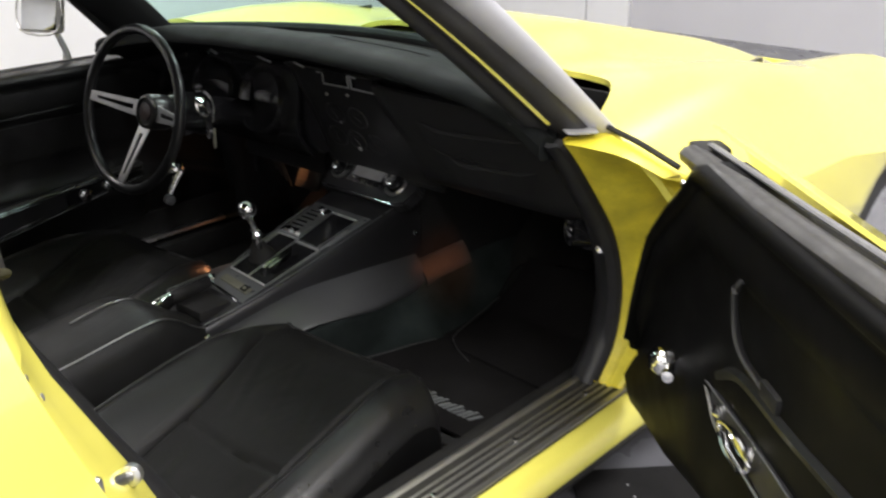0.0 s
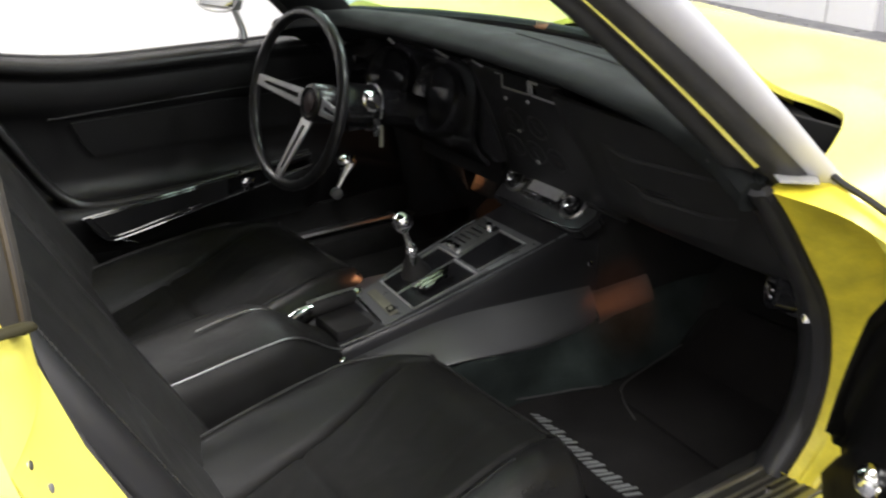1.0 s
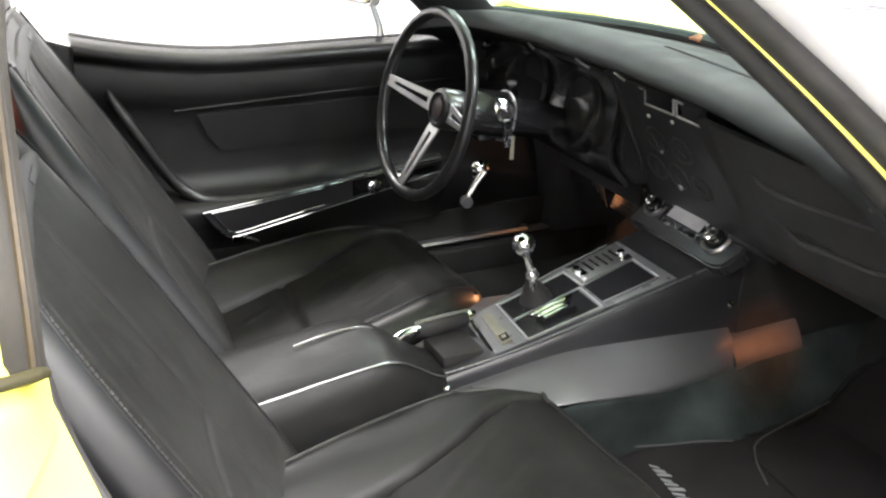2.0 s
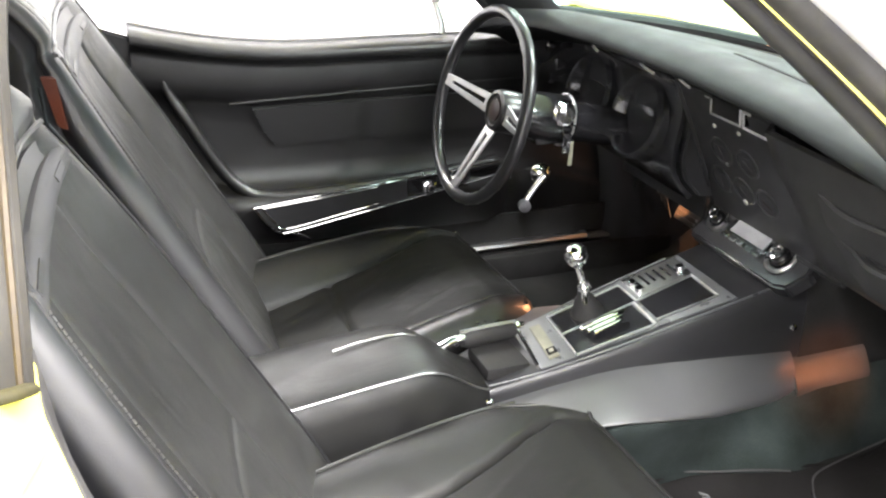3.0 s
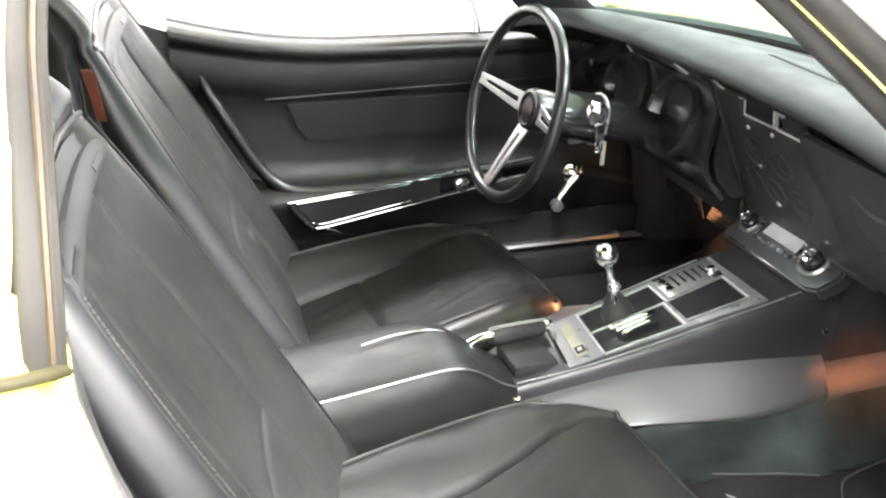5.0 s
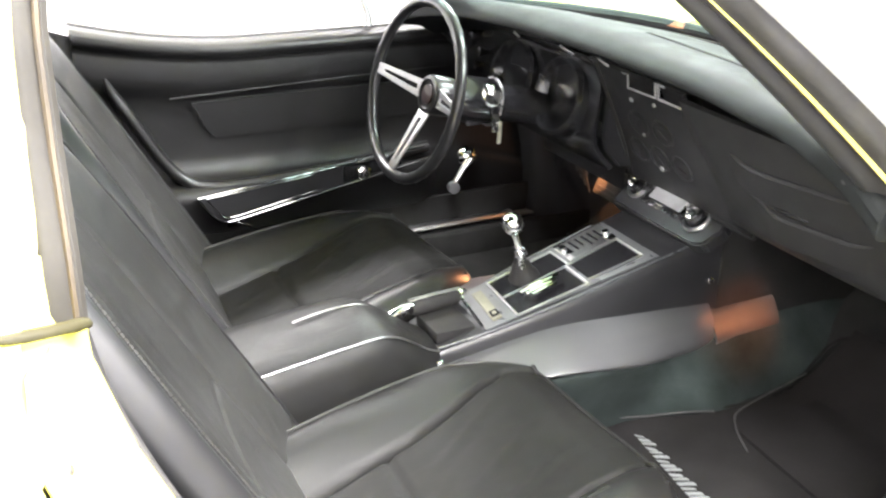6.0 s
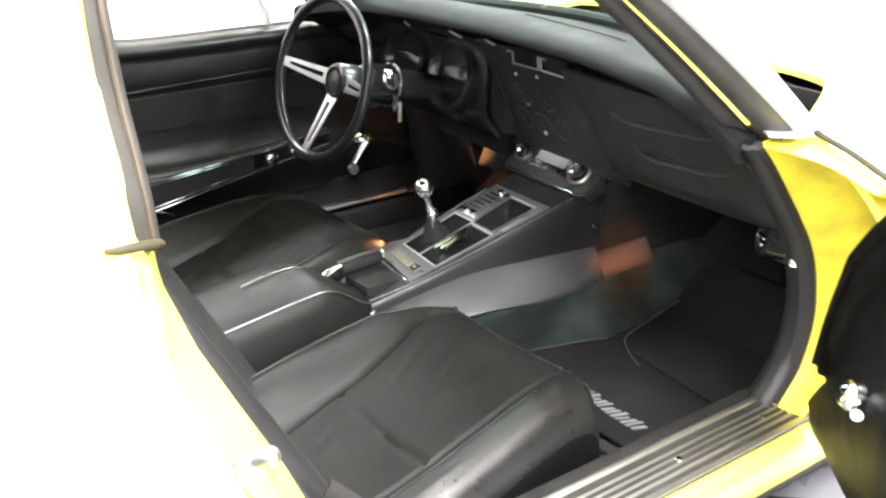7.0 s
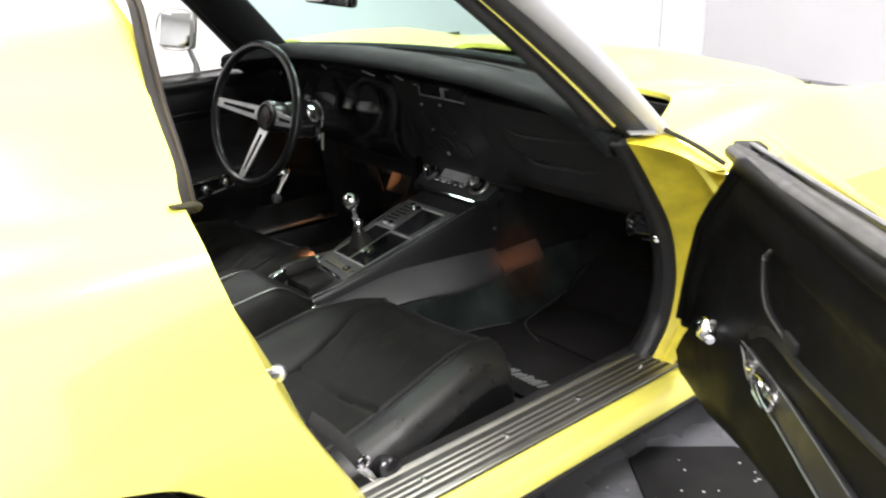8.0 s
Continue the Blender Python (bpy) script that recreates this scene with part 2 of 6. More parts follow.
# ---- shape helpers ----
V = Vector


def part(name, bm, mat, parent=None, label="", sharp=40, smooth=True):
    """Links a bmesh as one mesh object, in world metres, under a thing or a part."""
    bmesh.ops.recalc_face_normals(bm, faces=bm.faces)
    me = bpy.data.meshes.new(name)
    bm.to_mesh(me)
    bm.free()
    if smooth:
        me.polygons.foreach_set("use_smooth", [True] * len(me.polygons))
        me.set_sharp_from_angle(angle=radians(sharp))
    me.materials.append(mat)
    ob = new(name, me)
    if parent is not None:
        ob.parent = parent
    if label:
        ob["label"] = label
    return ob


def box(lo, hi, bevel=0.0, seg=2, m=None):
    bm = bmesh.new()
    bmesh.ops.create_cube(bm, size=1.0)
    lo, hi = V(lo), V(hi)
    for v in bm.verts:
        v.co = V([(lo[i] + hi[i]) / 2 + v.co[i] * (hi[i] - lo[i]) for i in range(3)])
    if bevel:
        bmesh.ops.bevel(bm, geom=bm.edges[:], offset=bevel, segments=seg, affect="EDGES", profile=0.6)
    if m is not None:
        bm.transform(m)
    return bm


def spline(pts, n=6, closed=False):
    """Catmull-Rom through the points, n steps a span."""
    pts = [V(p) for p in pts]
    k = len(pts)
    out = []
    for i in range(k if closed else k - 1):
        if closed:
            a, b, c, d = pts[i - 1], pts[i], pts[(i + 1) % k], pts[(i + 2) % k]
        else:
            b, c = pts[i], pts[i + 1]
            a = pts[i - 1] if i else b * 2 - c
            d = pts[i + 2] if i + 2 < k else c * 2 - b
        for j in range(n):
            t = j / n
            out.append(0.5 * (2 * b + (c - a) * t + (2 * a - 5 * b + 4 * c - d) * t * t + (3 * b - a - 3 * c + d) * t ** 3))
    if not closed:
        out.append(pts[-1])
    return out


def loft(rings, closed=True, caps=True):
    bm = bmesh.new()
    vs = [[bm.verts.new(p) for p in ring] for ring in rings]
    n = len(rings[0])
    for a, b in zip(vs, vs[1:]):
        for i in range(n if closed else n - 1):
            j = (i + 1) % n
            try:
                bm.faces.new((a[i], a[j], b[j], b[i]))
            except ValueError:
                pass
    if caps and closed:
        bm.faces.new(vs[0])
        bm.faces.new(vs[-1][::-1])
    return bm


def sheet(rows, thick):
    """A skin through rows of points, made thick along its normals."""
    bm = loft(rows, closed=False, caps=False)
    bmesh.ops.recalc_face_normals(bm, faces=bm.faces)
    bmesh.ops.solidify(bm, geom=bm.faces[:], thickness=thick)
    return bm


def tube(pts, r, n=8, closed=False, flat=1.0, up=None):
    """A round or flattened rod along a line of points; r may be a list."""
    pts = [V(p) for p in pts]
    rings = []
    k = len(pts)
    ref = V(up) if up else V((0.13, 0.21, 0.97))
    for i, p in enumerate(pts):
        if closed:
            d = pts[(i + 1) % k] - pts[i - 1]
        else:
            d = pts[min(i + 1, k - 1)] - pts[max(i - 1, 0)]
        d.normalize()
        a = d.cross(ref)
        if a.length < 1e-4:
            a = d.cross(V((1, 0, 0)))
        a.normalize()
        b = a.cross(d)
        rr = r[i] if isinstance(r, (list, tuple)) else r
        rings.append([p + a * (rr * math.cos(2 * math.pi * j / n)) + b * (rr * flat * math.sin(2 * math.pi * j / n)) for j in range(n)])
    if closed:
        rings.append(rings[0])
        bm = loft(rings, True, False)
        bmesh.ops.remove_doubles(bm, verts=bm.verts[:], dist=1e-6)
        return bm
    return loft(rings)


def lathe(profile, m, n=24):
    """Turns (radius, height) pairs round z and sets the result by m."""
    rings = [[m @ V((r * math.cos(2 * math.pi * j / n), r * math.sin(2 * math.pi * j / n), h)) for j in range(n)] for r, h in profile]
    return loft(rings)


def aim(at, direction, side=(0, 0, 1)):
    """A frame at a place whose z is the direction."""
    z = V(direction).normalized()
    x = V(side).cross(z)
    if x.length < 1e-4:
        x = V((1, 0, 0)).cross(z)
    x.normalize()
    y = z.cross(x)
    m = Matrix((x, y, z)).transposed().to_4x4()
    m.translation = V(at)
    return m


def joined(*bms):
    """One bmesh out of several."""
    out = bmesh.new()
    for b in bms:
        me = bpy.data.meshes.new("tmp")
        b.to_mesh(me)
        b.free()
        out.from_mesh(me)
        bpy.data.meshes.remove(me)
    return out


def plate(outline, normal, thick, bevel=0.0):
    """A flat piece with the given outline, thick along its normal."""
    bm = bmesh.new()
    f = bm.faces.new([bm.verts.new(p) for p in outline])
    ext = bmesh.ops.extrude_face_region(bm, geom=[f])
    bmesh.ops.translate(bm, vec=V(normal).normalized() * thick, verts=[v for v in ext["geom"] if isinstance(v, bmesh.types.BMVert)])
    if bevel:
        bmesh.ops.bevel(bm, geom=bm.edges[:], offset=bevel, segments=2, affect="EDGES")
    return bm


def lerp(x, table):
    """Straight-line look-up in a table of (x, value)."""
    if x <= table[0][0]:
        return table[0][1]
    for (a, u), (b, w) in zip(table, table[1:]):
        if x <= b:
            return u + (w - u) * (x - a) / (b - a)
    return table[-1][1]


def thing(name, at, label, category, kind="", group=""):
    ob = new(name)
    ob.location = at
    return tagged(ob, label, category, group, kind)


# ---- the room ----
tagged(part("floor", box((ROOM_X0, ROOM_Y0, -0.1), (ROOM_X1, ROOM_Y1, 0)), FLOORM, smooth=False), "glossy grey epoxy showroom floor", "floor", kind="structure")
tagged(part("ceiling", box((ROOM_X0, ROOM_Y0, ROOM_H), (ROOM_X1, ROOM_Y1, ROOM_H + 0.1)), CEIL, smooth=False), "plain white ceiling with light panels", "ceiling", kind="structure")
wall_n = tagged(part("wall_north", box((ROOM_X0, ROOM_Y1, 0), (ROOM_X1, ROOM_Y1 + 0.15, ROOM_H)), WALLG, smooth=False), "light grey panelled showroom wall", "wall", kind="structure")
tagged(part("wall_south", box((ROOM_X0, ROOM_Y0 - 0.15, 0), (ROOM_X1, ROOM_Y0, ROOM_H)), WALL, smooth=False), "plain white wall", "wall", kind="structure")
tagged(part("wall_west", box((ROOM_X0 - 0.15, ROOM_Y0 - 0.15, 0), (ROOM_X0, ROOM_Y1 + 0.15, ROOM_H)), WALL, smooth=False), "plain white wall seen through the car", "wall", kind="structure")
tagged(part("wall_east", box((ROOM_X1, ROOM_Y0 - 0.15, 0), (ROOM_X1 + 0.15, ROOM_Y1 + 0.15, ROOM_H)), WALL, smooth=False), "plain white wall", "wall", kind="structure")
for x0, x1 in ((ROOM_X0, -2.936), (-2.924, -2.55)):
    part("wall_panel", box((x0, ROOM_Y1 - 0.05, 0), (x1, ROOM_Y1 - 0.002, ROOM_H), 0.004), WALL, wall_n, smooth=False)
for tx, ty in TROFFERS:
    tr = thing("ceiling_light", (tx, ty, ROOM_H), "white ceiling light panel, switched on", "ceiling light", group="ceiling lights")
    fr = joined(box((-0.32, -0.8, -0.07), (-0.28, 0.8, -0.001)), box((0.28, -0.8, -0.07), (0.32, 0.8, -0.001)),
                box((-0.28, -0.8, -0.07), (0.28, -0.76, -0.001)), box((-0.28, 0.76, -0.07), (0.28, 0.8, -0.001)))
    part("frame", fr, PALE, tr, smooth=False)
    part("diffuser", box((-0.278, -0.758, -0.05), (0.278, 0.758, -0.04)), TUBE, tr, smooth=False)


# ---- the car ----
CX = -0.012
car = thing("car", (0, 0, 0), "yellow two-door sports car with black interior, passenger door open", "car")

# jamb line of the door opening, height -> y
JAMB_Y = [(0.33, -0.545), (0.36, -0.56), (0.458, -0.612), (0.551, -0.676), (0.639, -0.739), (0.723, -0.792), (0.791, -0.825), (0.857, -0.849), (0.906, -0.864), (0.947, -0.856), (1.0, -0.829), (1.07, -0.822), (1.14, -0.813), (1.3, -0.807)]
JAMB_IN = [(0.36, -0.53), (0.418, -0.557), (0.484, -0.602), (0.577, -0.661), (0.65, -0.691), (0.71, -0.722), (0.77, -0.752), (0.82, -0.774), (0.87, -0.791), (0.908, -0.800), (0.945, -0.803)]
JAMB_X = [(0.36, 0.693), (0.74, 0.693), (0.82, 0.674), (0.87, 0.656), (0.92, 0.640), (0.945, 0.636)]


def quarter(side):
    """Rear quarter with its flared haunch, from the door jamb back over the wheel."""
    prof = [(0.66, 0.30), (0.715, 0.315), (0.735, 0.36), (0.752, 0.46), (0.775, 0.56), (0.795, 0.66), (0.805, 0.74), (0.803, 0.82), (0.79, 0.885),
            (0.77, 0.92), (0.737, 0.945), (0.70, 0.966), (0.668, 1.0), (0.622, 1.07), (0.577, 1.14), (0.52, 1.195), (0.42, 1.235)]
    rows = []
    for k in range(31):
        f = k / 30
        row = []
        for x, z in prof:
            y0 = lerp(z, JAMB_Y)
            y = y0 + (-2.3 - y0) * f
            haunch = math.exp(-((y + 1.25) / 0.36) ** 2)
            low = max(0.0, 1 - abs(z - 0.72) / 0.34)
            xx = x + 0.115 * haunch * low ** 0.8 - 0.10 * max(0, (-1.5 - y) / 0.8) ** 1.5
            zz = z + 0.05 * haunch * max(0, 1 - abs(z - 0.93) / 0.2) - 0.28 * max(0.0, (-0.95 - y) / 1.35) ** 1.2 * max(0, (z - 0.95) / 0.28)
            row.append((CX + side * xx, y, zz))
        rows.append(row)
    cut = [[p for p in r] for r in rows]
    bm = sheet([spline(r, 3) for r in cut], 0.012)
    # wheel arch, its edge drawn onto a circle
    hub = V((0, -1.188, 0.345))
    far_of = lambda p: math.hypot(p.y - hub.y, p.z - hub.z)
    kill = [f for f in bm.faces if far_of(f.calc_center_median()) < 0.40 and abs(f.calc_center_median().x) > 0.5]
    bmesh.ops.delete(bm, geom=kill, context="FACES")
    for v in bm.verts:
        r = far_of(v.co)
        if r < 0.45 and v.co.z > 0.33 and (v.is_boundary or r < 0.40):
            v.co.y, v.co.z = hub.y + (v.co.y - hub.y) * 0.40 / r, hub.z + (v.co.z - hub.z) * 0.40 / r
    return bm


for side in (1, -1):
    part("quarter_panel", quarter(side), YELLOW, car, "bright yellow painted rear quarter")

# roof bow behind the seats and rear bulkhead
bow = [[(CX + x, y, z + dz) for x, z in ((-0.62, 1.06), (-0.56, 1.155), (-0.48, 1.21), (-0.3, 1.24), (0, 1.25), (0.3, 1.24), (0.48, 1.21), (0.56, 1.155), (0.62, 1.06))]
       for y, dz in ((-0.80, 0.0), (-1.0, 0.005), (-1.3, -0.02), (-1.6, -0.10))]
part("roof", sheet(bow, 0.02), YELLOW, car, "yellow roof behind the seats")
def roof_sheet(half, drop):
    """The unseen lift-off roof's curve from the windscreen header back to the bow."""
    rows = []
    for k in (0, 0.2, 0.4, 0.6, 0.8, 1.0):
        row = []
        for i in range(17):
            u = -1 + i / 8
            x, y0, z0 = half * u, 0.025 - 0.24 * abs(u) ** 2.2, 1.262 - 0.04 * u * u
            z1 = lerp(abs(x), [(0, 1.262), (0.3, 1.255), (0.52, 1.222)])
            row.append((CX + x, y0 + (-0.79 - y0) * k, z0 + (z1 - z0) * k + 0.012 * math.sin(math.pi * k) - drop))
        rows.append(row)
    return rows


# unseen roof and lining, added to cut ceiling light and yellow bounce inside
part("unseen_roof_panel", sheet(roof_sheet(0.50, 0.0), 0.010), YELLOW, car, "unseen yellow lift-off roof panel, added to shade the cabin")
part("unseen_headliner", sheet(roof_sheet(0.47, 0.014), 0.006), VINYL, car, "unseen black lining, added to stop yellow bounce under the roof")
part("rear_bulkhead", box((CX - 0.64, -1.25, 0.28), (CX + 0.64, -1.22, 1.2)), CARPET, car)
part("luggage_shelf", box((CX - 0.66, -1.22, 0.56), (CX + 0.66, -0.74, 0.60), 0.01), CARPET, car, "black carpet behind the seats")
for side in (1, -1):
    part("inner_quarter_trim", sheet([[(CX + side * 0.640, lerp(z, JAMB_IN) - 0.025 - k * 0.48, z) for z in (0.36, 0.5, 0.65, 0.8, 0.95)] for k in (0, 0.5, 1)], 0.02), VINYL, car)

# B-pillar edge: rubber, jamb return and foot
for side in (1, -1):
    s = lambda x: CX + side * x
    pil = [(s(0.674), -0.800, 0.94), (s(0.657), -0.798, 0.985), (s(0.632), -0.796, 1.03), (s(0.607), -0.794, 1.073), (s(0.580), -0.791, 1.138), (s(0.546), -0.784, 1.195), (s(0.48), -0.783, 1.228)]
    seal = part("pillar_seal", tube([V(p) + V((side * 0.007, -0.018, 0)) for p in spline(pil, 5)], [0.017 - 0.010 * i / 30 for i in range(31)], 12, flat=0.35, up=(side * 0.9, 0.4, 0.2)), SEALG, car, "aged beige rubber weatherstrip")
    part("seal_lip", tube(spline([V(p) + V((0, -0.007, 0)) for p in pil], 5), 0.007, 8), SEALG, seal)
    part("seal_groove", tube(spline([V(p) + V((side * 0.0085, -0.010, 0)) for p in pil], 5), 0.003, 6), GOLDSEAL, seal, "yellowed groove of the weatherstrip")
    part("seal_foot", tube(spline([(s(0.676), -0.803, 0.943), (s(0.696), -0.811, 0.953), (s(0.716), -0.828, 0.962), (s(0.733), -0.856, 0.970), (s(0.737), -0.874, 0.974)], 4), [0.006] * 12 + [0.0055, 0.005, 0.0045, 0.004, 0.003], 12, flat=0.7), FOOTM, seal, "olive end of the weatherstrip")
    jrows = []
    for z in (0.36, 0.42, 0.5, 0.58, 0.66, 0.74, 0.82, 0.9, 0.945):
        y, yi = lerp(z, JAMB_Y), lerp(z, JAMB_IN)
        xo = lerp(z, [(0.36, 0.735), (0.46, 0.752), (0.56, 0.775), (0.66, 0.795), (0.74, 0.805), (0.82, 0.803), (0.885, 0.79), (0.945, 0.75)])
        jrows.append([(s(xo - 0.003), y + 0.002, z), (s(xo - 0.012), y + 0.010, z), (s(lerp(z, JAMB_X) + 0.019), yi - 0.010, z), (s(lerp(z, JAMB_X)), yi, z), (s(lerp(z, JAMB_X) - 0.007), yi - 0.012, z)])
    # far jamb is coloured black to stand in for shade behind the seats
    part("rear_door_jamb", sheet([spline(r, 2) for r in jrows], 0.006), YELLOW if side > 0 else VINYL, car, "painted rear door jamb" if side > 0 else "rear door jamb coloured black for the shade there")
    if side > 0:
        outer = [(s(x), lerp(z, JAMB_Y) - 0.002, z + 0.002) for x, z in ((0.792, 0.882), (0.77, 0.92), (0.737, 0.945), (0.70, 0.966), (0.668, 1.0))]
        inner = [(s(0.664), -0.798, 0.890), (s(0.656), -0.799, 0.908), (s(0.650), -0.799, 0.922), (s(0.648), -0.799, 0.932), (s(0.647), -0.799, 0.942)]
        part("jamb_shoulder", sheet([[V(a).lerp(V(b), f) + V((0, 0.006, 0.002)) * math.sin(math.pi * f) for f in (0, 0.2, 0.4, 0.6, 0.8, 1)] for a, b in zip(outer, inner)], 0.005), YELLOW, car, "painted shoulder under the pillar")
    part("jamb_seal", tube(spline([(s(lerp(z, JAMB_X) - 0.017), lerp(z, JAMB_IN) - 0.008, z) for z in (0.385, 0.46, 0.54, 0.62, 0.7, 0.78, 0.86, 0.94)], 3), 0.011, 8), SEAL, car, "grey-black rubber door seal")
    st = part("door_striker", tube([(s(0.787), -0.802, 0.742), (s(0.760), -0.772, 0.724), (s(0.735), -0.735, 0.704)], 0.0065, 10), SPOKE, car, "worn metal door striker")
    part("striker_cap", lathe([(0.007, -0.004), (0.012, 0), (0.012, 0.010), (0.006, 0.013), (0.001, 0.0135)], aim((s(0.735), -0.735, 0.704), (side * -0.6, 0.75, -0.2)), 16), SPOKE, st)
    part("striker_plate", box((-0.016, -0.02, -0.002), (0.016, 0.02, 0.006), 0.003, m=aim((s(0.785), -0.806, 0.744), (side * -0.3, 0.9, 0.1))), SPOKE, st)
    part("jamb_plug", lathe([(0.004, -0.003), (0.004, 0.002), (0.001, 0.003)], aim((s(0.757), -0.824, 0.847), (side * 0.5, 0.8, 0.2)), 12), GREYPL, car)
    part("jamb_plug", lathe([(0.004, -0.003), (0.004, 0.002), (0.001, 0.003)], aim((s(0.757), -0.836, 0.872), (side * 0.5, 0.8, 0.2)), 12), SPOKE, car)

# rocker, sill plates and underbody
for side in (1, -1):
    s = lambda x: CX + side * x
    ys = [-0.75, -0.3, 0.1, 0.34, 0.45] if side > 0 else [-0.75, -0.3, 0.1, 0.25]
    part("rocker_panel", loft([[(s(x), y, z) for x, z in ((0.705, 0.364), (0.733, 0.358), (0.755, 0.342), (0.766, 0.315), (0.757, 0.285), (0.73, 0.272), (0.66, 0.275), (0.655, 0.36))] for y in ys]), YELLOW, car, "yellow sill below the door opening")
    part("rocker_trim", loft([[(s(x), y, z) for x, z in ((0.76, 0.297), (0.765, 0.29), (0.757, 0.276), (0.735, 0.266), (0.73, 0.272), (0.752, 0.283))] for y in ys]), RUBBER, car, "thin black strip under the sill")
    if side > 0:
        sill = part("sill_plate", loft([[(s(x), y, z) for x, z in ((0.638, 0.370), (0.644, 0.382), (0.656, 0.384), (0.716, 0.371), (0.731, 0.363), (0.724, 0.358), (0.646, 0.362))] for y in (-0.56, 0.0, 0.318)]), SILLD, car, "worn ribbed aluminium sill plate")
        part("inner_bead", tube([(s(0.650), y, 0.383) for y in (-0.56, -0.2, 0.1, 0.318)], 0.0075, 10, flat=0.6), SILL, sill, "bright rounded bead")
        for gx, gw in ((0.672, 0.0022), (0.684, 0.0022), (0.696, 0.0022), (0.708, 0.003), (0.724, 0.006)):
            z = 0.384 - (gx - 0.656) * 0.22 - (0.002 if gx > 0.72 else 0)
            part("rib", box((s(gx) - gw, -0.555, z - 0.002), (s(gx) + gw, 0.312, z + 0.0024), 0.001, 1), SILL, sill)
        for gy in (-0.42, -0.21, 0.0, 0.21):
            part("screw", lathe([(0.0055, -0.002), (0.005, 0.0025), (0.001, 0.0035)], pose(s(0.690), gy, 0.379), 10), CHROME, sill)
    part("sill_carpet_edge", box((s(0.62) - 0.014, -0.56, 0.28), (s(0.62) + 0.014, 0.33, 0.376) if side > 0 else (s(0.62) + 0.014, 0.62, 0.345), 0.008), CARPET, car)
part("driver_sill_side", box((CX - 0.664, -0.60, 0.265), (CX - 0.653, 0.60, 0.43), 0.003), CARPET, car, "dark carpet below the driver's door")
part("driver_sill_strip", loft([[(CX + x, y, z) for x, z in ((-0.652, 0.348), (-0.640, 0.350), (-0.636, 0.355), (-0.640, 0.361), (-0.652, 0.364))] for y in (-0.45, 0.0, 0.40)]), BRUSHED, car, "bright sill strip inside the driver's door")
part("driver_sill_strip_end", loft([[(CX + x, y, z) for x, z in ((-0.650, 0.346), (-0.636, 0.348), (-0.632, 0.353), (-0.636, 0.358), (-0.650, 0.360))] for y in (0.402, 0.56)]), PADW, car, "vinyl edge at the front of the driver's sill")
part("underbody", box((CX - 0.655, -2.2, 0.22), (CX + 0.655, 2.0, 0.262)), UNDER, car)
part("cabin_floor", box((CX - 0.65, -0.75, 0.262), (CX + 0.65, 0.62, 0.282)), CARPET, car, "black floor carpet")


def road_wheel(at, side):
    m = aim(at, (side, 0, 0))
    w = part("road_wheel", lathe([(0.21, -0.10), (0.30, -0.105), (0.335, -0.08), (0.34, 0), (0.335, 0.08), (0.30, 0.105), (0.21, 0.1), (0.2, 0)], m, 40), TYRE, car, "black tyre")
    part("rim", lathe([(0.208, 0.08), (0.2, 0.09), (0.17, 0.03), (0.06, 0.05), (0.05, 0.08), (0.01, 0.085)], m, 32), CHROME, w, "bright steel rim")


for side in (1, -1):
    for y in (-1.20, 1.29):
        road_wheel((CX + side * 0.74, y, 0.35), side)
    part("wheel_well", sheet([[(CX + side * (0.45 + 0.36 * a / 6), -1.20 + 0.395 * math.cos(math.pi * b / 14), 0.33 + 0.415 * math.sin(math.pi * b / 14)) for a in range(7)] for b in range(15)], 0.008), UNDER, car)


# front: fenders, hood and cowl
def front_z(x, y):
    """Height of the front bodywork, x from the centre line."""
    ax = abs(x)
    base = lerp(y, [(0.1, 0.887), (0.45, 0.881), (0.8, 0.865), (1.2, 0.794), (1.7, 0.702), (2.2, 0.588)])
    crown = lerp(y, [(0.1, 0.0), (0.6, 0.036), (1.1, 0.034), (1.5, 0.073), (2.2, 0.03)])
    z = base + crown * math.exp(-((ax - 0.674) / 0.176) ** 2)
    z += lerp(y, [(0.4, 0.033), (0.9, 0.076), (1.5, 0.06), (2.2, 0.0)]) * (1 / (1 + math.exp((ax - 0.27) / 0.03)))
    if ax > 0.72:
        z -= ((ax - 0.72) / 0.18) ** 2 * 0.13
    return z


def half_width(y):
    return lerp(y, [(0.1, 0.90), (1.3, 0.90), (1.7, 0.86), (2.0, 0.78), (2.2, 0.66), (2.3, 0.56)])


HOOD_EDGE = [(0.0, 0.62), (0.2, 0.60), (0.35, 0.575), (0.43, 0.556), (0.50, 0.511), (0.548, 0.464), (0.59, 0.40), (0.62, 0.342), (0.65, 0.28), (0.674, 0.228), (0.74, 0.178), (0.80, 0.163), (0.90, 0.168)]
rows = []
for j in range(46):
    f = (j / 45) ** 1.3
    row = []
    for i in range(61):
        x = -0.90 + 1.8 * i / 60
        y0 = lerp(abs(x), HOOD_EDGE) if x > -0.6 else max(0.36, lerp(abs(x), HOOD_EDGE))
        y = y0 + (2.3 - y0) * f
        row.append((CX + x * half_width(y) / 0.90, y, front_z(x, y)))
    rows.append(row)
part("hood", sheet(rows, 0.012), YELLOW, car, "bright yellow hood and front fenders")
